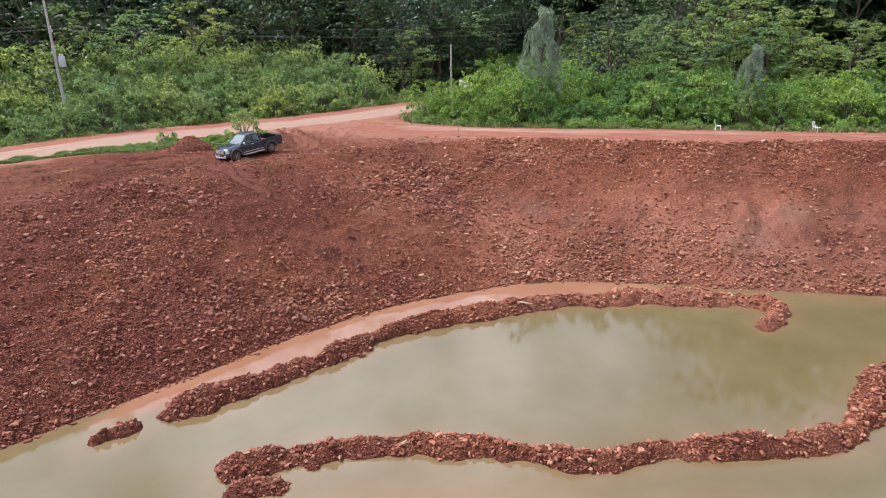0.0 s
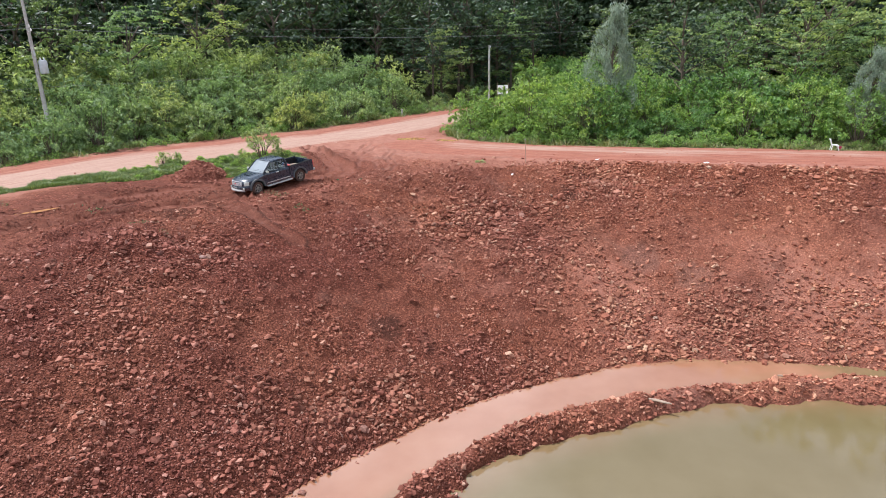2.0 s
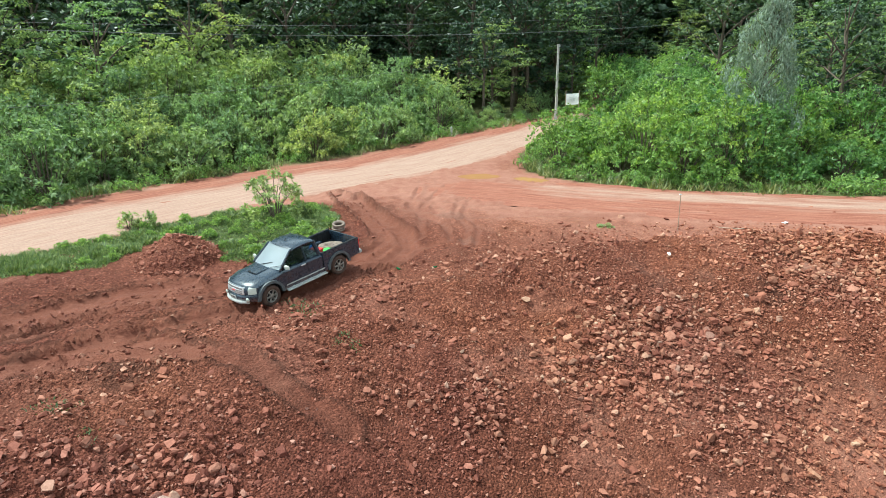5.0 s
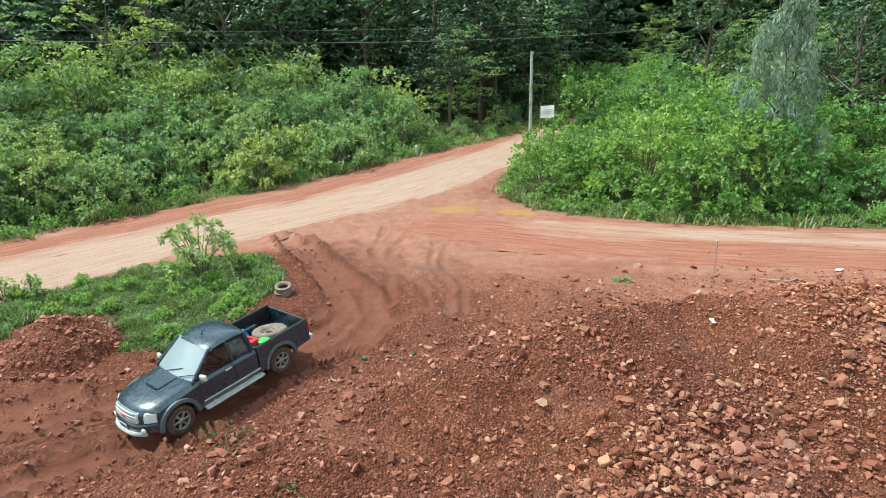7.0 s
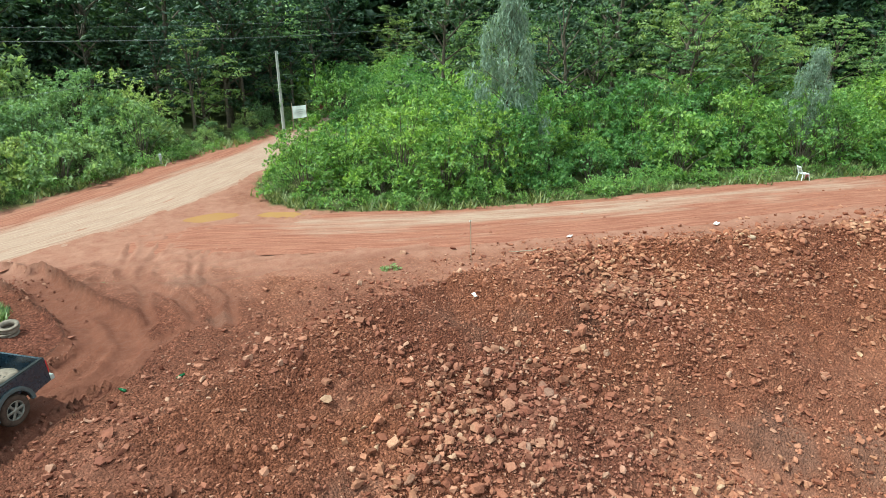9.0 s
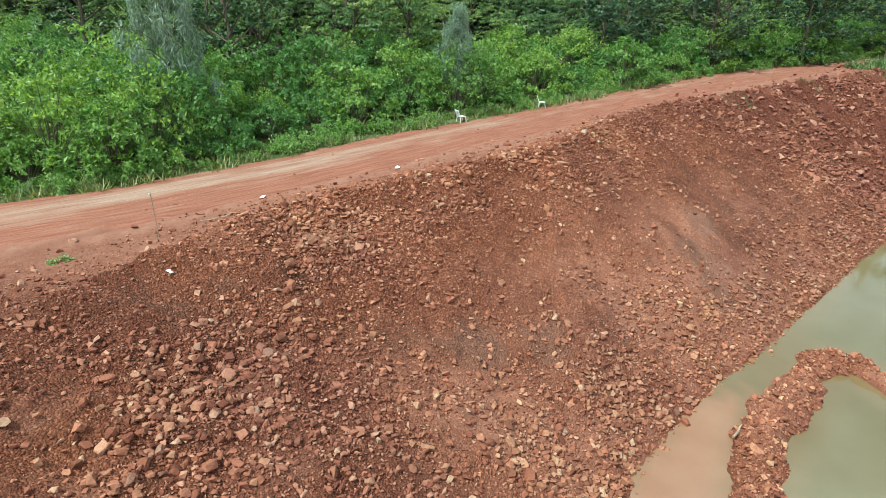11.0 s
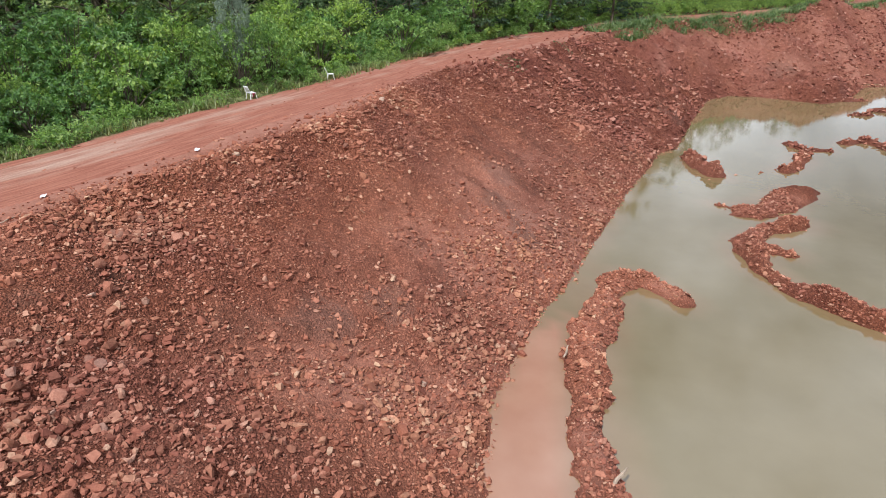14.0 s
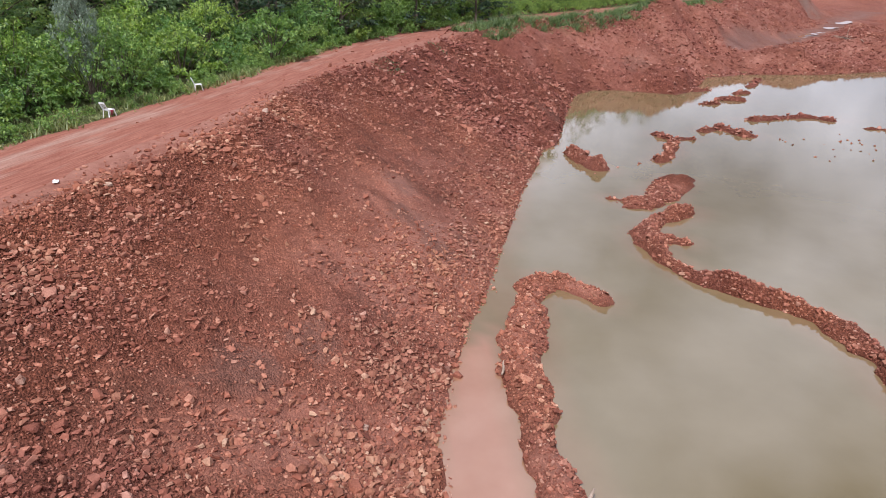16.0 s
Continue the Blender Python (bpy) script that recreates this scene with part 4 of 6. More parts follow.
# shrub belt north of the road
p, d = scatter(VERGE_NORTH, (-38, 34, 40, 106), 2.9)
rest = []
for (x, y), e in zip(p, d):
    if e < 1.2 or e > 19 or (x < -34 and e > 12):
        continue
    s = 0.45 + 0.42 * min(1, e / 6) + rng.uniform(0, 0.65) + (0.0 if e < 7 else min(0.95, 0.12 * (e - 6)))
    if (x > 2 and e > 10) or (x > 9 and e > 7):
        continue
    if x > 9:
        s *= 0.42
    if e > 13.5:
        rest.append((x, y, rng.uniform(0, 360), s))
        continue
    plant("shrub", SHRUBS_TALL[0][rng.randint(2)] if s > 1.3 else SHRUBS_N[rng.randint(5)], x, y, rng.uniform(0, 360), (s / 1.65, s / 1.65) if s > 1.3 else (s * 0.95, s), "light green leafy roadside shrub in the overgrown verge", "shrub", "shrubs north of the road", PLATEAU - 0.05)
joined("undergrowth", SHRUBS_TALL[0], [(x, y, a, s / 1.65) for x, y, a, s in rest], M_LEAF_SHRUB, "tangle of light green shrubs under the wood", 3)
# thicket on the far side of the pit track
p, d = scatter(THICKET, (10, 150, -40, 110), 3.0)
rest = []
for (x, y), e in zip(p, d):
    if e < 1.3 or e > (15 if x < 60 else 8):
        continue
    s = 0.48 + 0.30 * min(1, e / 5) + 0.85 * rng.rand() ** 1.4 + (0.2 if e > 8 else 0)
    if x < 26 and y > 61:      # the bushes stay low towards the sign
        s = min(s, 0.95 if y < 64.5 else 0.66 if y < 69 else 0.42)
    if min(math.hypot(x - 37.2, y - 45.3), math.hypot(x - 44.4, y - 42.1)) < 2.6 * s + 0.35:
        continue
    if e > 10 or x > 95:
        rest.append((x, y, rng.uniform(0, 360), s))
        continue
    big = s > 1.3
    plant("shrub", SHRUBS_TALL[1][rng.randint(2)] if big else SHRUBS_T[rng.randint(5)], x, y, rng.uniform(0, 360), (s / 1.65, s / 1.65) if big else (s, s), "bright green bush overgrown with vines in the thicket", "shrub", "bushes of the thicket", PLATEAU - 0.05)
joined("undergrowth", SHRUBS_TALL[1], [(x, y, a, s / 1.65) for x, y, a, s in rest], M_LEAF_VINE, "dense bright green bushes deep in the thicket", 3)
# low herbs along the foot of the bushes
rest = []
for poly, box_, lines in ((VERGE_NORTH, (-40, 34, 36, 100), 10), (THICKET, (10, 96, 10, 92), 22)):
    p, _ = scatter(poly, box_, 1.0)
    d = line_distance(p, poly[:lines])
    rest += [(x, y, rng.uniform(0, 360), rng.uniform(0.16, 0.36)) for (x, y), e in zip(p, d) if 0.15 < e < 1.9 and rng.rand() < 0.75 and min(math.hypot(x - 37.2, y - 45.3), math.hypot(x - 44.4, y - 42.1)) > 1.2]
joined("low_herbs", SHRUBS_N[:2] + SHRUBS_T[:1], [(x, y, a, s) for x, y, a, s in rest], M_LEAF_VINE, "low green herbs along the foot of the bushes", 7)
p, _ = scatter(GRASS_PATCH, (-21, 0, 43, 57), 0.9)
joined("grass_herbs", SHRUBS_N[:2] + SHRUBS_T[:1], [(x, y, rng.uniform(0, 360), rng.uniform(0.07, 0.17)) for x, y in p if math.hypot(x - MOUND[0], y - MOUND[1]) > 1.7 and rng.rand() < 0.7], M_LEAF_VINE, "low broad-leaved weeds among the grass", 6, "weeds", 0.55)
# woods
far_spots = []
for poly, box in ((VERGE_NORTH, (-46, 60, 52, 140)), (THICKET, (14, 170, -45, 140))):
    p, d = scatter(poly, box, 6.0)
    far = 18 if poly is VERGE_NORTH else 12
    for (x, y), e in zip(p, d):
        near = 13 if poly is VERGE_NORTH and x > 8 else 8 if poly is VERGE_NORTH and x > 2 else 0
        if e < far - near + rng.uniform(-2, 2) or e > far + 40:
            continue
        if poly is THICKET and x < 30 and y > 61 and e < far + 2:
            continue
        sunny = 0.8 if (poly is THICKET and x > 36) else 0.3 if x < -12 else 0.04
        light = rng.rand() < (sunny if e < far + (13 if poly is THICKET else 6) else 0.06)
        s = rng.uniform(0.85, 1.2) * (1.3 if e > far + 16 else 1) * (0.8 if (poly is THICKET and e < far + 7) else 1)
        if e > far + 17:
            far_spots.append((x, y, rng.uniform(0, 360), s * (1.2 if e < far + 28 else 1.8)))
            continue
        plant("tree", (TREES_L[rng.randint(3)] if light else TREES_D[rng.randint(5)]), x, y, rng.uniform(0, 360), (s * rng.uniform(0.95, 1.2), s),
              "yellow-green young tree at the edge of the wood" if light else "dark green broadleaf tree in the dense wood", "tree", "trees of the wood", PLATEAU - 0.05)
joined("far_woods", TREES_D, far_spots, M_LEAF_TREE, "dark green broadleaf wood closing the view", 3, "woods", 0.65)
for k in range(22):
    x, y = 94 + 2.1 * k, 20 - 2.9 * k + (4 if k % 2 else 0)
    plant("tree", TREES_L[k % 3] if k % 3 else TREES_D[k % 5], x + 5, y + 2, 47 * k, (0.85, 0.85), "yellow-green young tree at the edge of the wood" if k % 3 else "dark green broadleaf tree in the dense wood", "tree", "trees of the wood", PLATEAU - 0.05)
for x, y, s in ((24.6, 56.5, 1.08), (41.4, 47.4, 0.72)):
    plant("tree", GUM, x, y, 40 * s, (s, s), "grey-green gum tree with drooping narrow leaves", "tree", "", PLATEAU)
for k in range(8):
    x, y = 62 + 4.6 * k, 42 - 4.4 * k + (3 if k % 2 else 0)
    plant("tree", TREES_D[k % 5], x, y, 47 * k, (0.8, 0.72), "dark green broadleaf tree in the dense wood", "tree", "trees of the wood", PLATEAU - 0.05)
for x, y, k, s in ((-24.5, 75, 2, 1.15), (-17.5, 74, 1, 1.2), (39, 63, 2, 0.95), (43, 58, 2, 1.15), (47.5, 61, 2, 1.25), (51, 64.5, 1, 1.35), (54, 58, 0, 1.2)):
    plant("tree", TREES_L[k], x, y, 70 * k, (s, s), "yellow-green young tree at the edge of the wood", "tree", "trees of the wood", PLATEAU)


for x, y, k, s in ((14.5, 84.5, 0, 0.85), (18.6, 88.5, 1, 0.9), (12.4, 86.5, 1, 0.8), (27, 93, 0, 0.95), (31.5, 96.5, 1, 1.0), (22.5, 92.5, 0, 1.0)):
    plant("tree", TREES_SLIM[k], x, y, 80 * k + 10 * x, (s, s), "slender tree with a bare grey trunk by the road", "tree", "trees of the wood", PLATEAU)


# ---------------------------------------------------------------- grass
def grass(name, count, box, chance, height, mat, label, seed):
    """Tufts of five blades, strewn where chance(p) lets them."""
    r = np.random.RandomState(seed)
    p = np.stack([r.uniform(box[0], box[1], count), r.uniform(box[2], box[3], count)], 1)
    p = p[r.rand(count) < chance(p)]
    z = ground_height(p)[0]
    n = len(p) * 5
    b = np.repeat(np.c_[p, z], 5, 0) + np.c_[r.normal(0, 0.06, (n, 2)), np.full(n, -0.02)]
    a = r.uniform(0, 6.28, n)
    h = height * r.uniform(0.4, 1.3, n) * np.repeat(0.4 + 1.4 * smooth(-0.35, 0.45, fbm(p, 1.1, 731, 3)), 5)
    tip = b + np.c_[np.cos(a) * h * r.uniform(0.3, 1.3, n), np.sin(a) * h * r.uniform(0.3, 1.3, n), h]
    sd = np.c_[-np.sin(a), np.cos(a), np.zeros(n)] * (0.022 + 0.02 * r.rand(n))[:, None]
    v = np.stack([b - sd, b + sd, tip], 1).reshape(-1, 3)
    return tagged(new(name, fast_mesh(name, v, np.arange(n * 3).reshape(-1, 3), mat)), label, "grass", kind="stuff")


def patch_chance(p):
    d = line_distance(p, GRASS_PATCH + GRASS_PATCH[:1])
    m = np.hypot(p[:, 0] - MOUND[0], p[:, 1] - MOUND[1]) > MOUND[2] * 0.9
    return inside(p, GRASS_PATCH) * (0.45 + 0.55 * smooth(-0.3, 0.2, fbm(p, 0.6, 705, 3))) * smooth(0.0, 0.5, d + 0.4 * fbm(p, 1.0, 701, 3)) * m


def verge_chance(p):
    d = np.minimum(line_distance(p, VERGE_NORTH[:10]), line_distance(p, THICKET[:22]))
    return np.where(inside(p, VERGE_NORTH) | inside(p, THICKET), smooth(3.5, 1.0, d), smooth(0.7, 0.0, d + 0.5 * fbm(p, 1.2, 711, 3)))


def tuft_chance(p):
    w = np.zeros(len(p))
    for x, y, r in ((-2.4, 42.1, 0.9), (-0.9, 39.9, 0.6), (-8.3, 37.0, 0.8), (-7.3, 35.8, 0.5), (-12.8, 41.4, 0.8), (-11.5, 40.3, 0.6), (53.5, 29.4, 1.6), (62.3, 24.4, 1.6), (-17, 42, 1.2), (2.2, 53.8, 0.5)):
        w = np.maximum(w, smooth(1.0, 0.2, np.hypot(p[:, 0] - x, p[:, 1] - y) / r))
    return w * 0.85


def berm_chance(p):
    return smooth(4.2, 2.4, line_distance(p, BERM)) * smooth(-0.7, -0.1, fbm(p, 3, 721, 3))


grass("grass", 120000, (-22, 0, 42, 57), patch_chance, 0.13, M_GRASS, "lush green grass between road and wheel ruts", 91)
grass("verge_grass", 90000, (-30, 66, 30, 86), verge_chance, 0.30, M_DRY_GRASS, "rough grass along the foot of the bushes", 92)
grass("grass_tuft", 150000, (-18, 64, 22, 55), tuft_chance, 0.065, M_DRY_GRASS, "sparse grass tufts on the bare red earth", 93)
grass("berm_grass", 150000, (76, 152, -62, 24), berm_chance, 0.55, M_GRASS, "tall green grass along the far crest", 94)


# ---------------------------------------------------------------- pickup truck
M_PAINT = plain("dark_blue_paint", (0.010, 0.026, 0.044), 0.24, 0.6, 0.0, 0.2, 2.0)
_nt, _b = M_PAINT.node_tree, M_PAINT.node_tree.nodes["Principled BSDF"]
_b.inputs["Coat Weight"].default_value = 0.5
_sp = _nt.nodes.new("ShaderNodeSeparateXYZ")      # red dust splashed up from the sills
_nt.links.new(_nt.nodes["Texture Coordinate"].outputs["Object"], _sp.inputs[0])
_k = add_math(_nt, "SUBTRACT", add_math(_nt, "ADD", 0.30, add_math(_nt, "MULTIPLY", add_noise(_nt, 5, 5, 0.7), 0.55)), _sp.outputs[2])
_k = add_ramp(_nt, _k, [(0.0, (0.04, 0.04, 0.04)), (0.30, (0.6, 0.6, 0.6))])
_nt.links.new(add_mix(_nt, _k, _b.inputs["Base Color"].links[0].from_socket, (0.17, 0.085, 0.06)), _b.inputs["Base Color"])
_nt.links.new(add_ramp(_nt, add_noise(_nt, 9, 5, 0.7), [(0.3, (0.18, 0.18, 0.18)), (0.75, (0.42, 0.42, 0.42))]), _b.inputs["Roughness"])
M_FLARE = plain("grey_plastic", (0.085, 0.095, 0.10), 0.5, 0.4, 0, 0.2, 5)
M_BLACK = plain("black_plastic", (0.012, 0.012, 0.013), 0.6, 0.3, 0, 0.2, 8)
M_CHROME = plain("chrome", (0.78, 0.79, 0.80), 0.28, 0.5, 0.6, 0.05, 8)
M_MESH = plain("grille_mesh", (0.20, 0.21, 0.22), 0.4, 0.5, 0.4, 0.4, 60)
M_SILVER = plain("dull_silver", (0.46, 0.46, 0.44), 0.5, 0.5, 0.2, 0.2, 6)
M_TYRE = plain("muddy_tyre", (0.075, 0.045, 0.034), 0.9, 0.2, 0, 0.45, 7, 0.3)
M_RIM = plain("dusty_alloy", (0.26, 0.23, 0.20), 0.5, 0.5, 0.5, 0.25, 9)
M_DUSTY = plain("dusty_rubber", (0.20, 0.155, 0.125), 0.9, 0.2, 0, 0.35, 6, 0.3)
M_LAMP = plain("lamp_glass", (0.52, 0.54, 0.48), 0.2, 0.5, 0.0, 0.1, 6)
M_RED = plain("red_plastic", (0.55, 0.025, 0.03), 0.35, 0.5, 0, 0.15, 6)
M_SEAT = plain("seat_cloth", (0.14, 0.13, 0.11), 0.9, 0.2, 0, 0.2, 8)
M_BLUE = plain("blue_plastic", (0.03, 0.16, 0.55), 0.35, 0.5, 0, 0.1, 6)
M_GREEN = plain("green_plastic", (0.10, 0.55, 0.08), 0.35, 0.5, 0, 0.1, 6)
M_WHITE = plain("white_plastic", (0.80, 0.80, 0.79), 0.45, 0.4, 0, 0.04, 5)
M_STEEL = plain("rusty_steel", (0.20, 0.15, 0.12), 0.7, 0.4, 0.2, 0.35, 9)
M_TRANSFORMER = plain("grey_enamel", (0.50, 0.52, 0.53), 0.45, 0.4, 0, 0.1, 4)
M_WIRE = plain("aluminium_wire", (0.17, 0.17, 0.17), 0.6, 0.3, 0.0, 0.1, 3)
M_WOOD = plain("weathered_wood", (0.36, 0.27, 0.20), 0.85, 0.2, 0, 0.3, 7, 0.4)
M_SHEET = plain("white_sheet", (0.84, 0.84, 0.83), 0.6, 0.3, 0, 0.06, 3)
M_PUDDLE, _nt, _b = material("puddle_water", 0.05, 0.5)
_b.inputs["Base Color"].default_value = (0.40, 0.20, 0.085, 1)

M_GLASS, _nt, _b = material("car_glass", 0.02, 0.5)
_b.inputs["Base Color"].default_value = (0.55, 0.62, 0.62, 1)
_b.inputs["Transmission Weight"].default_value = 1.0
_b.inputs["IOR"].default_value = 1.5

# white sky glare is put into the pale base, along with a dust film
M_SCREEN, _nt, _b = material("dust_and_glare_screen", 0.08, 0.8)
_b.inputs["Base Color"].default_value = (0.58, 0.64, 0.67, 1)
_b.inputs["Transmission Weight"].default_value = 0.6
_b.inputs["IOR"].default_value = 1.75


def box(sx, sy, sz, m=Matrix.Identity(4), bevel=0.0, segments=2):
    bm = bmesh.new()
    bmesh.ops.create_cube(bm, size=1, matrix=m @ Matrix.Diagonal((sx, sy, sz, 1)))
    if bevel:
        bmesh.ops.bevel(bm, geom=bm.edges[:], offset=bevel, segments=segments, affect="EDGES", profile=0.6)
    return bm


def prism(outline, y0, y1, bevel=0.0, shape=None):
    """A solid from an outline in x and z, from y0 to y1, its rim edges rounded."""
    bm = bmesh.new()
    a = [bm.verts.new((x, y0, z)) for x, z in outline]
    b = [bm.verts.new((x, y1, z)) for x, z in outline]
    n = len(outline)
    fa, fb = bm.faces.new(a), bm.faces.new(b[::-1])
    for k in range(n):
        bm.faces.new((a[(k + 1) % n], a[k], b[k], b[(k + 1) % n]))
    bmesh.ops.recalc_face_normals(bm, faces=bm.faces)
    if bevel:
        rim = [e for e in bm.edges if e in fa.edges[:] or e in fb.edges[:]]
        bmesh.ops.bevel(bm, geom=rim, offset=bevel, segments=3, affect="EDGES", profile=0.6)
    if shape:
        for v in bm.verts:
            v.co = shape(v.co)
    return bm


def layered(outline, ys, shape):
    """A solid from an outline in x and z laid in layers across y, then shaped and shaded smooth."""
    bm = bmesh.new()
    rows = [[bm.verts.new((x, y, z)) for x, z in outline] for y in ys]
    n = len(outline)
    bm.faces.new(rows[0])
    bm.faces.new(rows[-1][::-1])
    for a, b in zip(rows, rows[1:]):
        for k in range(n):
            bm.faces.new((a[(k + 1) % n], a[k], b[k], b[(k + 1) % n]))
    for v in bm.verts:
        v.co = shape(v.co)
    bmesh.ops.recalc_face_normals(bm, faces=bm.faces)
    for f in bm.faces:
        f.smooth = True
    for e in bm.edges:
        if len(e.link_faces) == 2 and e.calc_face_angle() > radians(38):
            e.smooth = False
    return bm


def beam(p0, p1, w, d, up=(0, 0, 1)):
    p0, p1 = Vector(p0), Vector(p1)
    ax = (p1 - p0).normalized()
    side = ax.cross(Vector(up)).normalized()
    top = side.cross(ax)
    m = Matrix((side, ax, top)).transposed().to_4x4()
    m.translation = (p0 + p1) / 2
    return box(w, (p1 - p0).length, d, m, min(w, d) * 0.25, 1)


def lathe(profile, steps=28, axis="Y"):
    """Turns a profile of (radius, along) about an axis."""
    bm = bmesh.new()
    rings = []
    for k in range(steps):
        a = 2 * math.pi * k / steps
        c, s = math.cos(a), math.sin(a)
        rings.append([bm.verts.new((r * c, t, r * s) if axis == "Y" else (r * c, r * s, t)) for r, t in profile])
    for k in range(steps):
        p, q = rings[k], rings[(k + 1) % steps]
        for j in range(len(profile) - 1):
            bm.faces.new((p[j], p[j + 1], q[j + 1], q[j]))
    bmesh.ops.remove_doubles(bm, verts=bm.verts, dist=1e-5)
    bmesh.ops.recalc_face_normals(bm, faces=bm.faces)
    for f in bm.faces:
        f.smooth = True
    return bm


def joinbm(*parts):
    out = bmesh.new()
    for b in parts:
        me = bpy.data.meshes.new("tmp")
        b.to_mesh(me)
        b.free()
        out.from_mesh(me)
        bpy.data.meshes.remove(me)
    return out


def pane(pts, thick, y_out):
    """A thin glass plate on four or more corner points."""
    bm = bmesh.new()
    v = [Vector(p) for p in pts]
    n = (v[1] - v[0]).cross(v[2] - v[0]).normalized() * thick
    a = [bm.verts.new(p) for p in v]
    b = [bm.verts.new(p + n) for p in v]
    k = len(v)
    bm.faces.new(a)
    bm.faces.new(b[::-1])
    for i in range(k):
        bm.faces.new((a[(i + 1) % k], a[i], b[i], b[(i + 1) % k]))
    bmesh.ops.recalc_face_normals(bm, faces=bm.faces)
    return bm


def arc(cx, cz, r, a0, a1, n=9):
    return [(cx + r * math.cos(radians(a0 + (a1 - a0) * k / (n - 1))), cz + r * math.sin(radians(a0 + (a1 - a0) * k / (n - 1)))) for k in range(n)]


def make_wheel(parent, x, y, z, side, turn=0):
    w = empty("wheel", Matrix.Identity(4), "", "")
    w.parent = parent
    w.matrix_basis = pose(x, y, z, 0, 0, turn)
    R = 0.375
    tyre = lathe([(0.235, -0.10), (0.30, -0.125), (R - 0.03, -0.12), (R, -0.085), (R, 0.085), (R - 0.03, 0.12), (0.30, 0.125), (0.235, 0.10)])
    part("tyre", tyre, M_TYRE, w, "mud-caked black tyre")
    spokes = []
    for k in range(6):
        a = 2 * math.pi * k / 6
        m = Matrix.Rotation(a, 4, "Y") @ Matrix.Translation((0.135, side * 0.085, 0))
        spokes.append(box(0.19, 0.035, 0.065, m, 0.01, 1))
    ring = lathe([(0.235, side * -0.08), (0.235, side * 0.10), (0.215, side * 0.105), (0.205, side * 0.05), (0.205, side * -0.08)])
    hub = lathe([(0.0, side * 0.115), (0.05, side * 0.115), (0.065, side * 0.09), (0.065, side * 0.02), (0.0, side * 0.02)], 14)
    back = lathe([(0.0, side * 0.01), (0.21, side * 0.01), (0.21, side * -0.01), (0.0, side * -0.01)], 20)
    part("rim", joinbm(ring, hub, *spokes), M_RIM, w, "six-spoke alloy rim")
    part("brake_disc", back, M_BLACK, w)
    for key in ("label", "category"):
        if key in w:
            del w[key]
    return w


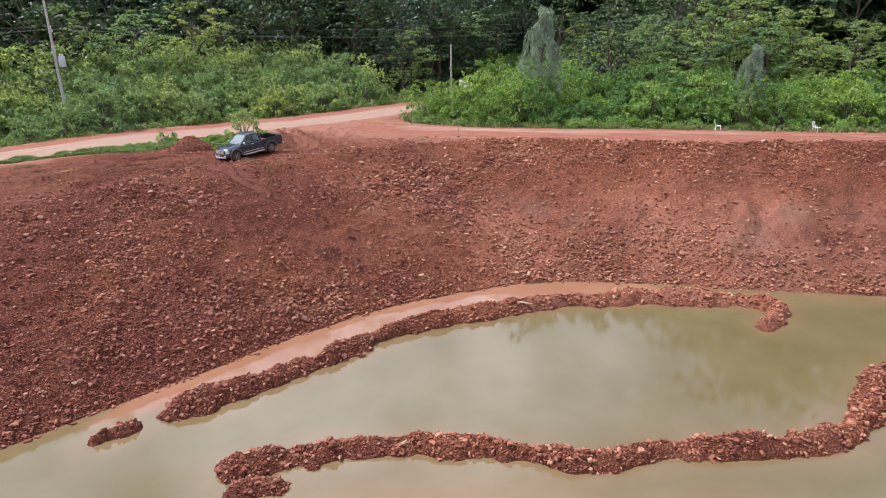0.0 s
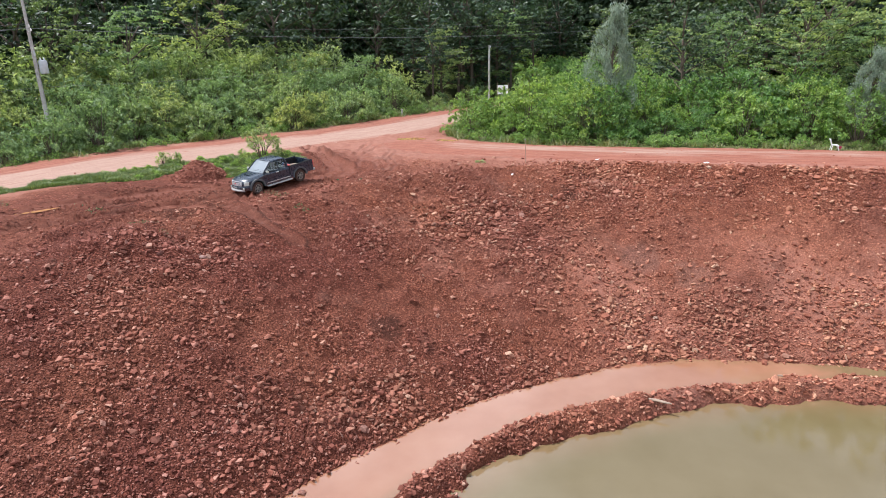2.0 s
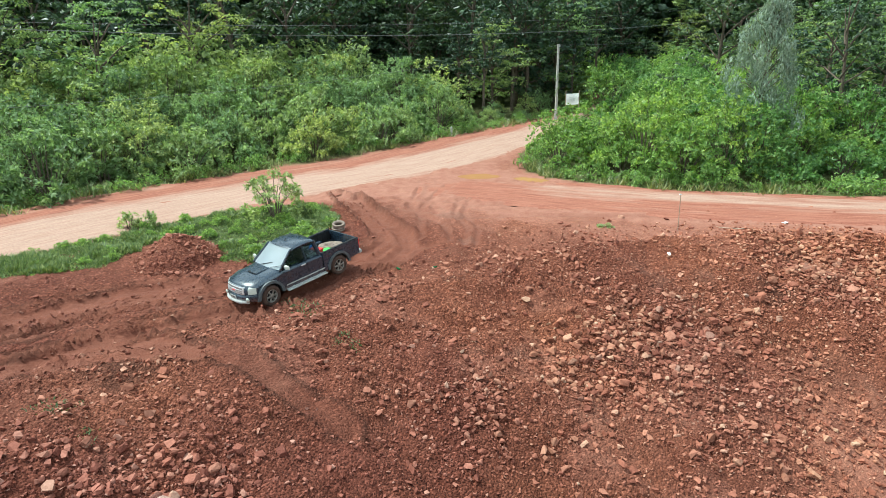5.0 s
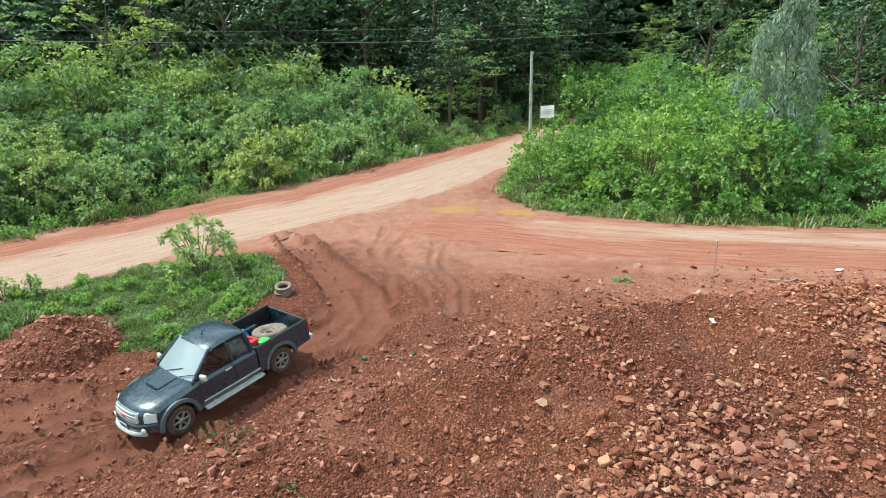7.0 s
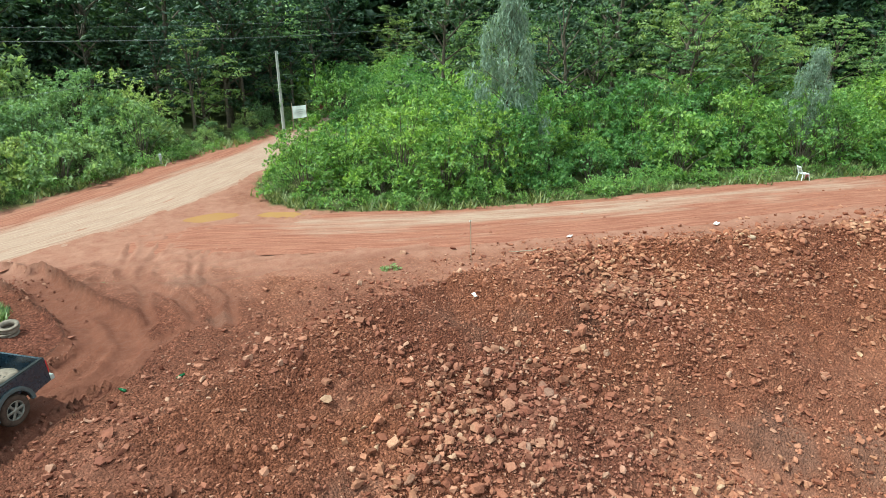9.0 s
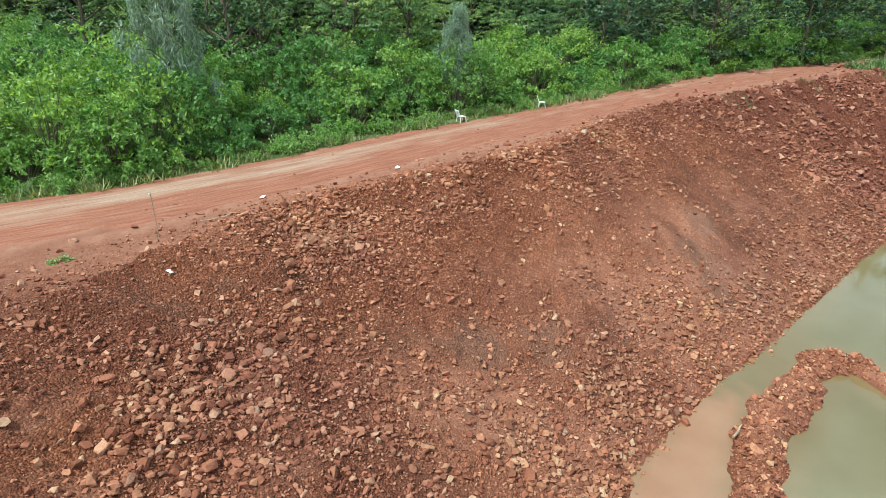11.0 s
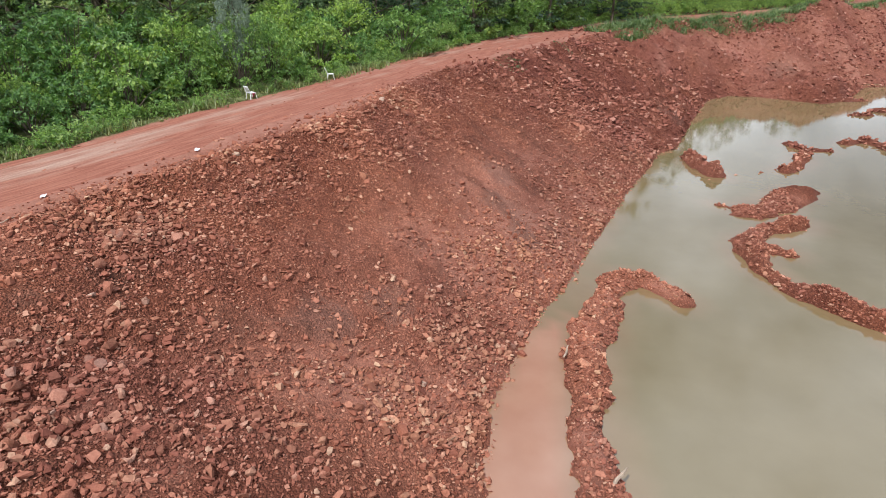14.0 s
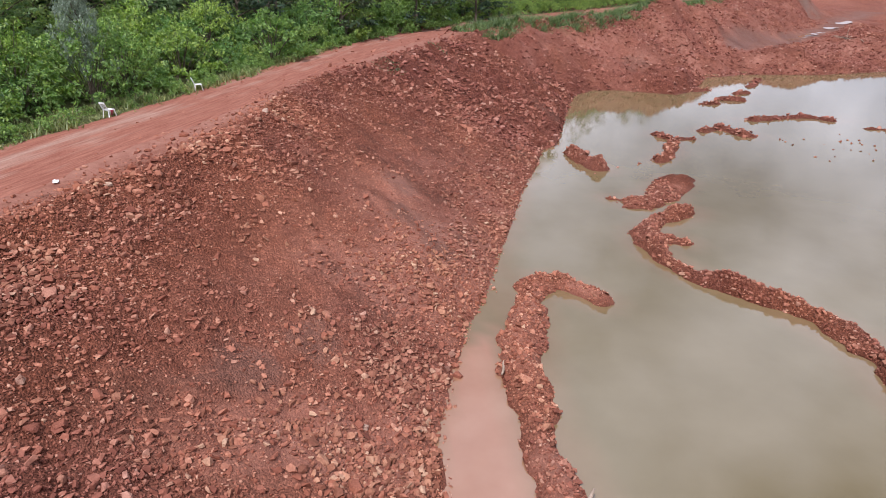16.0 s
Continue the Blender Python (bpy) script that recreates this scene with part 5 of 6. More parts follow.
def make_truck():
    t = empty("pickup_truck", pose(-2.66, 44.38, 6.435, 0, 4.2, 218.7), "dark blue extended-cab pickup truck standing on rutted red earth", "truck")
    HW = 0.885
    fx, rx, ar = 1.525, -1.525, 0.455

    ROWS = [HW * k for k in (-1, -0.985, -0.95, -0.88, -0.76, -0.6, -0.4, -0.2, 0, 0.2, 0.4, 0.6, 0.76, 0.88, 0.95, 0.985, 1)]

    def shape(c):
        """Rounds shoulders, tumblehome and the nose in plan."""
        q = min(1.0, abs(c.y) / HW)
        z, x = c.z, c.x
        front = max(0.0, (x - 1.25) / 1.1)
        x -= 0.34 * q ** 3 * front ** 1.5
        if z > 0.9:
            z -= (z - 0.80) * 0.36 * q ** 9 + 0.035 * q ** 2 * (1 if c.x > 1.0 else 0.2)
        wide = 1 - 0.05 * max(0, (z - 0.62) / 0.5) ** 2 - 0.035 * max(0, (0.62 - z) / 0.3) ** 2
        return Vector((x, c.y * wide * (1 - 0.05 * front), z))

    body = [(2.26, 0.40), (2.33, 0.50), (2.36, 0.60), (2.365, 0.70), (2.35, 0.80), (2.31, 0.88), (2.23, 0.95), (2.12, 0.995), (1.95, 1.03), (1.75, 1.058), (1.5, 1.082), (1.25, 1.10), (1.0, 1.115), (0.3, 1.12), (-0.3, 1.125), (-0.80, 1.125),
            (-0.80, 0.36), (-0.3, 0.35), (0.4, 0.35), (1.03, 0.36)]
    body += arc(fx, 0.40, ar, 178, 2, 13) + [(2.05, 0.38)]
    part("body", layered(body, ROWS, shape), M_PAINT, t)
    # bed: two sides, floor, front wall
    bed = [(-0.83, 1.10), (-1.6, 1.115), (-2.58, 1.13), (-2.58, 0.50)] + [(-2.2, 0.47), (rx - ar, 0.42)] + arc(rx, 0.40, ar, 178, 2) + [(-0.83, 0.38)]
    sides = [prism(bed, s * (HW - 0.075), s * HW, 0.022) for s in (1, -1)]
    floor = box(1.76, 1.56, 0.05, Matrix.Translation((-1.70, 0, 0.66)))
    head = box(0.05, 1.58, 0.46, Matrix.Translation((-0.86, 0, 0.88)), 0.015)
    wells = [box(0.85, 0.2, 0.22, Matrix.Translation((rx, s * 0.68, 0.78)), 0.05) for s in (1, -1)]
    b = part("bed", joinbm(*sides, floor, head, *wells), M_PAINT, t, "open load bed with high sides")
    ribs = [box(1.60, 0.05, 0.012, Matrix.Translation((-1.70, -0.6 + 0.15 * k, 0.695)), 0.004, 1) for k in range(9)]
    walls = [box(1.68, 0.012, 0.40, Matrix.Translation((-1.70, q * (HW - 0.084), 0.90))) for q in (1, -1)]
    studs = [box(0.05, 0.02, 0.38, Matrix.Translation((-0.98 - 0.24 * k, q * (HW - 0.092), 0.90)), 0.005, 1) for k in range(7) for q in (1, -1)]
    part("bed_liner", joinbm(box(1.66, 1.50, 0.012, Matrix.Translation((-1.70, 0, 0.69))), *ribs, *walls, *studs), M_BLACK, b, "ribbed black plastic bed liner")
    for s in (1, -1):
        part("rail", box(1.72, 0.09, 0.025, Matrix.Translation((-1.70, s * (HW - 0.04), 1.135)) @ Matrix.Rotation(radians(1.0), 4, "Y"), 0.008), M_BLACK, b)
    part("tailgate", box(0.06, 1.56, 0.58, Matrix.Translation((-2.56, 0, 0.84)), 0.015), M_PAINT, t)
    part("rear_bumper", box(0.16, 1.66, 0.14, Matrix.Translation((-2.66, 0, 0.52)), 0.03), M_SILVER, t)
    part("underbody", box(4.4, 1.25, 0.28, Matrix.Translation((-0.1, 0, 0.5)), 0.02), M_BLACK, t)
    # cab: pillars, roof, panes
    zb, zr = 1.12, 1.69
    bw, rw = 0.79, 0.655
    A0, A1, B0, B1, C0, C1 = 1.02, 0.30, -0.08, -0.10, -0.79, -0.69
    roof_o = [(A1 + 0.10, zr - 0.02), (A1 + 0.02, zr + 0.012), (A1 - 0.15, zr + 0.042), (0.0, zr + 0.056), (-0.25, zr + 0.06), (-0.5, zr + 0.048), (C1 + 0.06, zr + 0.02), (C1 - 0.05, zr - 0.03), (C1, zr - 0.06), (A1, zr - 0.06)]
    RW = rw + 0.035
    part("roof", layered(roof_o, [RW * k for k in (-1, -0.97, -0.9, -0.78, -0.5, -0.25, 0, 0.25, 0.5, 0.78, 0.9, 0.97, 1)],
                         lambda c: Vector((c.x - 0.06 * (c.y / RW) ** 2 * (1 if c.x > -0.2 else -0.6), c.y, c.z - (0.03 * (c.y / RW) ** 2 + 0.055 * (c.y / RW) ** 10 if c.z > zr - 0.055 else 0)))), M_PAINT, t)
    for s in (1, -1):
        part("pillar", beam((A0, s * bw, zb - 0.03), (A1 + 0.03, s * (rw - 0.01), zr - 0.035), 0.07, 0.07), M_PAINT, t)
        part("pillar", beam((B0 - 0.05, s * (bw + 0.005), zb - 0.03), (B1, s * (rw - 0.005), zr - 0.04), 0.11, 0.05, (1, 0, 0)), M_PAINT, t)
        part("pillar", beam((C0 + 0.06, s * bw, zb - 0.03), (C1 + 0.06, s * (rw - 0.01), zr - 0.04), 0.07, 0.16), M_PAINT, t)
        part("side_window", pane([(A0 - 0.10, s * (bw - 0.01), zb), (B0, s * (bw - 0.01), zb), (B1, s * (rw - 0.005), zr - 0.04), (A1 - 0.03, s * (rw - 0.005), zr - 0.04)], 0.006, s), M_GLASS, t, "tinted front door window")
        part("side_window", pane([(B0 - 0.10, s * (bw - 0.01), zb), (C0 + 0.13, s * (bw - 0.01), zb), (C1 + 0.10, s * (rw - 0.005), zr - 0.04), (B1 - 0.05, s * (rw - 0.005), zr - 0.04)], 0.006, s), M_GLASS, t, "tinted rear quarter window")
    bow = lambda c: Vector((c.x + 0.06 * (1 - (c.y / 0.72) ** 2) - 0.03, c.y * (1 - (c.z - zb) / (zr - zb) * (1 - (rw - 0.02) / 0.72)), c.z))
    part("windscreen", layered([(A0 + 0.0, zb - 0.01), (A1 + 0.03, zr - 0.015), (A1 + 0.02, zr - 0.022), (A0 - 0.01, zb - 0.017)], [0.72 * k / 4 for k in range(-4, 5)], bow), M_SCREEN, t, "bright reflecting windscreen")
    part("rear_window", pane([(C0 + 0.0, 0.70, zb), (C0 + 0.0, -0.70, zb), (C1, -rw + 0.05, zr - 0.04), (C1, rw - 0.05, zr - 0.04)], 0.006, 1), M_GLASS, t)
    dash = part("dashboard", box(0.35, 1.42, 0.16, Matrix.Translation((0.68, 0, 1.10)), 0.05), M_BLACK, t)
    part("steering_wheel", lathe([(0.17, -0.012), (0.19, 0), (0.17, 0.012), (0.15, 0), (0.17, -0.012)], 18, "Z"), M_BLACK, dash).matrix_basis = pose(0.42, -0.35, 1.16, 0, -60, 0)
    for s in (1, -1):
        seat = joinbm(box(0.5, 0.52, 0.16, Matrix.Translation((0.15, s * 0.36, 1.0)), 0.05), box(0.14, 0.5, 0.5, Matrix.Translation((-0.14, s * 0.36, 1.22)) @ Matrix.Rotation(radians(-12), 4, "Y"), 0.05),
                      box(0.09, 0.24, 0.15, Matrix.Translation((-0.2, s * 0.36, 1.5)), 0.03))
        part("seat", seat, M_SEAT, t, "beige cloth front seat")
    # front
    def nose(dx):
        return lambda c: shape(c) + Vector((dx, 0, 0))

    def rows_of(a, b, n=8):
        return [a + (b - a) * k / n for k in range(n + 1)]

    part("front_bumper", layered([(2.20, 0.34), (2.36, 0.38), (2.42, 0.46), (2.43, 0.54), (2.41, 0.60), (2.37, 0.635), (2.2, 0.64)], rows_of(-0.90, 0.90, 16), nose(0.02)), M_PAINT, t)
    part("skid_guard", layered([(2.38, 0.31), (2.47, 0.35), (2.49, 0.41), (2.46, 0.455), (2.40, 0.45), (2.34, 0.35)], rows_of(-0.66, 0.66, 12), nose(0.03)), M_SILVER, t, "silver lower guard bar")
    grille = part("grille", layered([(2.30, 0.665), (2.385, 0.665), (2.375, 0.80), (2.335, 0.905), (2.25, 0.905)], rows_of(-0.47, 0.47, 10), nose(0.004)), M_MESH, t)
    for x0, z0 in ((2.400, 0.675), (2.400, 0.735), (2.392, 0.800), (2.362, 0.885)):
        part("slat", layered([(x0 - 0.03, z0 - 0.017), (x0, z0 - 0.017), (x0, z0 + 0.017), (x0 - 0.03, z0 + 0.017)], rows_of(-0.48, 0.48, 10), nose(0.008)), M_CHROME, grille, "chrome grille bar")
    for s in (1, -1):
        part("slat", layered([(2.32, 0.66), (2.405, 0.66), (2.395, 0.80), (2.355, 0.905), (2.28, 0.905)], rows_of(s * 0.455, s * 0.49, 2), nose(0.009)), M_CHROME, grille, "chrome grille surround")
    part("badge", box(0.02, 0.16, 0.035, Matrix.Translation((2.408, 0, 0.768)), 0.01), M_RED, grille, "red badge shape")
    part("plate", box(0.015, 0.34, 0.12, Matrix.Translation((2.462, 0.0, 0.53)), 0.004), M_SILVER, t, "dusty number plate")
    for k in range(3):
        part("plate_mark", box(0.004, 0.05, 0.06, Matrix.Translation((2.472, -0.09 + 0.09 * k, 0.53))), M_BLACK, t)
    for s in (1, -1):
        lampo = [(2.30, 0.655), (2.372, 0.66), (2.368, 0.74), (2.352, 0.81), (2.318, 0.878), (2.27, 0.92), (2.2, 0.92), (2.1, 0.8)]
        part("headlight", layered(lampo, rows_of(s * 0.64, s * 0.862), nose(0.012)), M_LAMP, t, "clear headlight")
        part("fog_light", lathe([(0.0, 0.02), (0.06, 0.015), (0.075, -0.02)], 14), M_LAMP, t).matrix_basis = pose(2.335, s * 0.64, 0.50, 0, 0, -90 + s * 14)
        part("mirror", box(0.09, 0.21, 0.15, pose(0.80, s * 0.96, 1.19, 0, 0, s * 10), 0.045, 3), M_LAMP, t, "chrome door mirror")
        part("door_handle", box(0.20, 0.04, 0.045, Matrix.Translation((0.06, s * 0.875, 1.0)), 0.015), M_CHROME, t, "chrome door handle")
        part("side_step", joinbm(box(1.75, 0.17, 0.06, Matrix.Translation((0.02, s * 0.93, 0.36)), 0.025), *[box(0.06, 0.2, 0.05, Matrix.Translation((x, s * 0.82, 0.39))) for x in (-0.6, 0.6)]), M_SILVER, t, "silver running board")
        part("side_trim", box(1.72, 0.02, 0.04, Matrix.Translation((0.02, s * 0.888, 0.53)), 0.006), M_SILVER, t)
        part("door_seam", box(0.012, 0.006, 0.60, Matrix.Translation((-0.12, s * 0.882, 0.75))), M_BLACK, t)
        part("door_seam", box(0.012, 0.006, 0.56, Matrix.Translation((0.90, s * 0.880, 0.73))), M_BLACK, t)
        part("tail_light", box(0.07, 0.07, 0.34, Matrix.Translation((-2.575, s * 0.848, 0.90)), 0.02), M_RED, t, "red tail light")
        for cx, r0 in ((fx, ar), (rx, ar)):
            o = arc(cx, 0.40, r0 + 0.085, -2, 182, 13) + arc(cx, 0.40, r0 - 0.012, 182, -2, 13)
            part("fender_flare", prism(o, s * (HW - 0.05 - (0.06 if cx > 0 else 0)), s * (HW + 0.045), 0.012, (lambda c: Vector((c.x, c.y * (1 - 0.02 * max(0, c.x - 1.6)), c.z)))), M_FLARE, t, "grey wheel arch flare")
        make_wheel(t, fx, s * 0.775, 0.375, s, 4)
        make_wheel(t, rx, s * 0.775, 0.375, s)
    scoop = prism([(1.62, 1.04), (1.60, 1.108), (1.25, 1.128), (1.08, 1.125), (1.05, 1.08)], -0.26, 0.26, 0.025)
    sc = part("hood_scoop", scoop, M_PAINT, t)
    # the scoop is closed; a black bar stands for the shade in its mouth
    part("scoop_opening_shade", box(0.02, 0.42, 0.035, Matrix.Translation((1.622, 0, 1.083))), M_BLACK, sc)
    for s in (0.30, -0.25):
        part("wiper", beam((1.05, s, 1.14), (0.88, s + 0.48, 1.262), 0.02, 0.015), M_BLACK, t)
    part("antenna", beam((0.10, 0.0, 1.72), (0.02, 0.0, 1.83), 0.025, 0.02), M_BLACK, t)
    return t


truck = make_truck()
TM = truck.matrix_basis


def on_truck(x, y, z, rx=0, ry=0, rz=0):
    return TM @ pose(x, y, z, rx, ry, rz)


# cargo in the load bed
sp = empty("spare_wheel", on_truck(-1.90, 0.02, 0.80, 4, -8, 20), "large lorry spare wheel with dusty steel rim in the bed", "wheel")
part("tyre", lathe([(0.29, -0.10), (0.36, -0.125), (0.46, -0.115), (0.495, -0.07), (0.495, 0.07), (0.46, 0.115), (0.36, 0.125), (0.29, 0.10)], 32, "Z"), M_DUSTY, sp)
part("rim", lathe([(0.29, -0.09), (0.295, 0.10), (0.27, 0.09), (0.25, 0.02), (0.13, 0.05), (0.12, 0.02), (0.10, 0.02), (0.10, -0.02)], 28, "Z"), M_STEEL, sp, "dusty grey steel rim")
# black discs on the unpierced rim stand for the shade inside hand holes
for k in range(6):
    a = k * math.pi / 3
    part("hand_hole_shade", lathe([(0.0, 0.003), (0.035, 0.0), (0.035, -0.01)], 10, "Z"), M_BLACK, sp).matrix_basis = pose(0.195 * math.cos(a), 0.195 * math.sin(a), 0.042)
jug = empty("jug", on_truck(-1.22, -0.22, 0.69, 0, 0, 30), "blue plastic water jug in the truck bed", "jug")
part("body", lathe([(0.0, 0.0), (0.12, 0.0), (0.14, 0.03), (0.14, 0.28), (0.10, 0.36), (0.045, 0.39), (0.045, 0.43)], 20, "Z"), M_BLUE, jug)
part("cap", lathe([(0.05, 0.42), (0.05, 0.47), (0.0, 0.475)], 14, "Z"), M_BLUE, jug)
can = empty("jerrycan", on_truck(-1.08, 0.22, 0.69, 0, 0, 8), "red plastic jerrycan in the truck bed", "jerrycan")
part("body", box(0.28, 0.48, 0.40, Matrix.Translation((0, 0, 0.20)), 0.05), M_RED, can)
part("grip", beam((0, -0.12, 0.43), (0, 0.12, 0.43), 0.04, 0.05), M_RED, can)
buc = empty("bucket", on_truck(-1.32, 0.52, 0.69), "bucket with a bright green lid in the truck bed", "bucket")
part("body", lathe([(0.0, 0.0), (0.12, 0.0), (0.15, 0.30), (0.14, 0.30)], 20, "Z"), M_WHITE, buc)
part("lid", lathe([(0.0, 0.335), (0.12, 0.33), (0.165, 0.33), (0.165, 0.295)], 20, "Z"), M_GREEN, buc, "bright green lid")

# old tyre rim on the ground
old = empty("old_wheel_rim", pose(-0.85, 50.6, at_height(-0.85, 50.6) + 0.02, 6, -5, 0), "rusty brown wheel rims stacked on the red earth", "wheel rim")
for k in range(2):
    part("rim", lathe([(0.17, 0.0), (0.29, 0.0), (0.31, 0.025), (0.27, 0.05), (0.27, 0.11), (0.31, 0.135), (0.29, 0.16), (0.19, 0.15), (0.17, 0.0)], 26, "Z"), M_STEEL, old).matrix_basis = pose(0.05 * k, 0.03 * k, 0.18 * k, 5 * k, 3 * k)


# ---------------------------------------------------------------- chairs
def make_chair(m, label):
    c = empty("plastic_chair", m, label, "chair", "white chairs beside the track")
    part("seat", joinbm(box(0.44, 0.44, 0.025, Matrix.Translation((0, 0, 0.43)), 0.01), box(0.44, 0.02, 0.05, Matrix.Translation((0, -0.21, 0.41)), 0.006)), M_WHITE, c)
    for sx, sy in ((1, 1), (1, -1), (-1, 1), (-1, -1)):
        part("leg", beam((sx * 0.18, sy * 0.18, 0.43), (sx * 0.23, sy * 0.25, 0.0), 0.055, 0.04), M_WHITE, c)
    for s in (1, -1):
        part("back_post", beam((s * 0.19, 0.20, 0.42), (s * 0.17, 0.36, 0.84), 0.05, 0.035), M_WHITE, c)
    part("top_rail", beam((-0.19, 0.365, 0.83), (0.19, 0.365, 0.83), 0.03, 0.09), M_WHITE, c)
    for x in (-0.09, 0.0, 0.09):
        part("back_slat", beam((x, 0.215, 0.44), (x, 0.36, 0.82), 0.04, 0.015), M_WHITE, c)
    return c


make_chair(pose(37.2, 45.25, at_height(37.2, 45.25), 0, 0, 60), "white plastic stacking chair with a red bag beside it")
make_chair(pose(44.4, 42.1, at_height(44.4, 42.1), 0, 0, 20), "white plastic stacking chair at the thicket edge")
bag = box(0.22, 0.16, 0.30, Matrix.Translation((0, 0, 0.15)), 0.06)
bg = empty("bag", pose(37.75, 45.3, at_height(37.75, 45.3), 0, 0, 30), "dark red bag on the ground by the chair", "bag")
part("body", bag, plain("dark_red_cloth", (0.30, 0.03, 0.06), 0.8, 0.2, 0, 0.3, 9), bg)
part("strap", beam((-0.07, 0, 0.30), (0.07, 0, 0.36), 0.03, 0.02), M_BLACK, bg)


# ---------------------------------------------------------------- poles, wires, sign
def square_pole(h, w0, w1):
    bm = bmesh.new()
    bmesh.ops.create_cube(bm, size=1, matrix=Matrix.Translation((0, 0, h / 2 - 0.3)) @ Matrix.Diagonal((1, 1, h + 0.6, 1)))
    for v in bm.verts:
        w = w1 if v.co.z > 1 else w0
        v.co.x, v.co.y = math.copysign(w / 2, v.co.x), math.copysign(w / 2, v.co.y)
    bmesh.ops.bevel(bm, geom=[e for e in bm.edges if abs(e.verts[0].co.z - e.verts[1].co.z) > 1], offset=0.025, segments=1, affect="EDGES")
    return bm


def insulator():
    return lathe([(0.0, 0.22), (0.03, 0.21), (0.035, 0.16), (0.075, 0.14), (0.04, 0.12), (0.085, 0.08), (0.04, 0.06), (0.09, 0.02), (0.0, 0.0)], 10, "Z")


G = PLATEAU
P1, P2, P3, P0 = (-20.6, 61.2), (20.4, 79.8), (62, 100), (-64, 38)
ARM = radians(26)


def arm_end(p, off, z):
    return (p[0] - math.sin(ARM) * off, p[1] + math.cos(ARM) * off, z)


pole1 = empty("utility_pole", pose(*P1, G, 0, 0, 0), "tall concrete utility pole with crossarms and a grey transformer", "utility pole", "utility poles")
part("shaft", square_pole(12.0, 0.30, 0.17), M_CONCRETE, pole1)
part("crossarm", beam(arm_end((0, 0), -0.9, 9.15), arm_end((0, 0), 0.9, 9.15), 0.10, 0.10), M_CONCRETE, pole1)
part("crossarm", beam(arm_end((0, 0), -0.9, 7.9), arm_end((0, 0), 0.9, 7.9), 0.10, 0.10), M_CONCRETE, pole1)
part("crossarm", beam((0.1, 0, 9.35), (0.1, 0, 9.52), 0.09, 0.09, (0, 1, 0)), M_CONCRETE, pole1)
for o in (-0.8, 0.0, 0.8):
    ins = part("insulator", insulator(), M_WHITE, pole1, "white porcelain insulator")
    ins.matrix_basis = pose(*arm_end((0.1, 0), o, 9.2 if o else 9.52))
for o in (-0.7, 0.7):
    part("fuse_cutout", box(0.12, 0.12, 0.45, Matrix.Translation(arm_end((0, 0), o, 7.65)), 0.03), M_TRANSFORMER, pole1)
tr = part("transformer", lathe([(0.0, 0.0), (0.28, 0.0), (0.30, 0.04), (0.30, 0.92), (0.26, 0.98), (0.0, 1.0)], 20, "Z"), M_TRANSFORMER, pole1, "grey cylindrical transformer")
tr.matrix_basis = pose(0.50, 0.05, 6.1)
for o in (-0.12, 0.12):
    part("bushing", insulator(), M_WHITE, tr).matrix_basis = pose(o, 0, 0.98)
part("bracket", box(0.45, 0.08, 0.08, Matrix.Translation((0.2, 0, 6.5))), M_STEEL, pole1)

pole2 = empty("utility_pole", pose(*P2, G), "short weathered concrete pole entwined with a vine", "utility pole", "utility poles")
part("shaft", square_pole(7.0, 0.24, 0.17), M_CONCRETE, pole2)
part("insulator", insulator(), M_WHITE, pole2).matrix_basis = pose(0.1, 0, 6.75)
rv = np.random.RandomState(3)
vt = [(0.16 * math.cos(a), 0.16 * math.sin(a), 2.0 + 2.4 * a / 12) for a in np.linspace(0, 12, 16)]
vv, vf = leaf_cloud(rv, np.array(vt), np.full(16, 0.16), 8, 0.16)
part("vine", fast_mesh("vine", vv, vf, M_LEAF_LIGHT), None, pole2, "green vine climbing the pole")
pole3 = empty("utility_pole", pose(*P3, G), "tall concrete utility pole standing in the wood", "utility pole", "utility poles")
part("shaft", square_pole(12.5, 0.30, 0.17), M_CONCRETE, pole3)
part("crossarm", beam(arm_end((0, 0), -0.9, 11.4), arm_end((0, 0), 0.9, 11.4), 0.10, 0.10), M_CONCRETE, pole3)
for o in (-0.8, 0.0, 0.8):
    part("insulator", insulator(), M_WHITE, pole3).matrix_basis = pose(*arm_end((0.1, 0), o, 11.45))


def wire(a, b, sag, radius=0.009):
    v, f = [], []
    pts = []
    for k in range(25):
        u = k / 24
        q = Vector(a).lerp(Vector(b), u)
        q.z -= sag * 4 * u * (1 - u)
        pts.append(q)
    tube(v, f, pts, [radius] * 25, 5)
    ob = new("power_line", mesh_from("power_line", v, f, M_WIRE))
    return tagged(ob, "thin grey overhead power line between the poles", "power line", "power lines")


for o, z1, z3 in ((-0.8, 9.4, 10.0), (0.0, 9.75, 11.7), (0.8, 9.45, 9.8)):
    wire(arm_end(P1, o, G + z1), arm_end(P3, o, G + z3), 1.6)
    wire(arm_end(P0, o, G + z1), arm_end(P1, o, G + z1), 0.9)
wire((P1[0], P1[1], G + 5.1), (P2[0], P2[1], G + 6.9), 0.7)
wire((P0[0], P0[1], G + 5.1), (P1[0], P1[1], G + 5.1), 0.8)
wire((P2[0], P2[1], G + 6.9), (P3[0], P3[1], G + 8.6), 0.8)

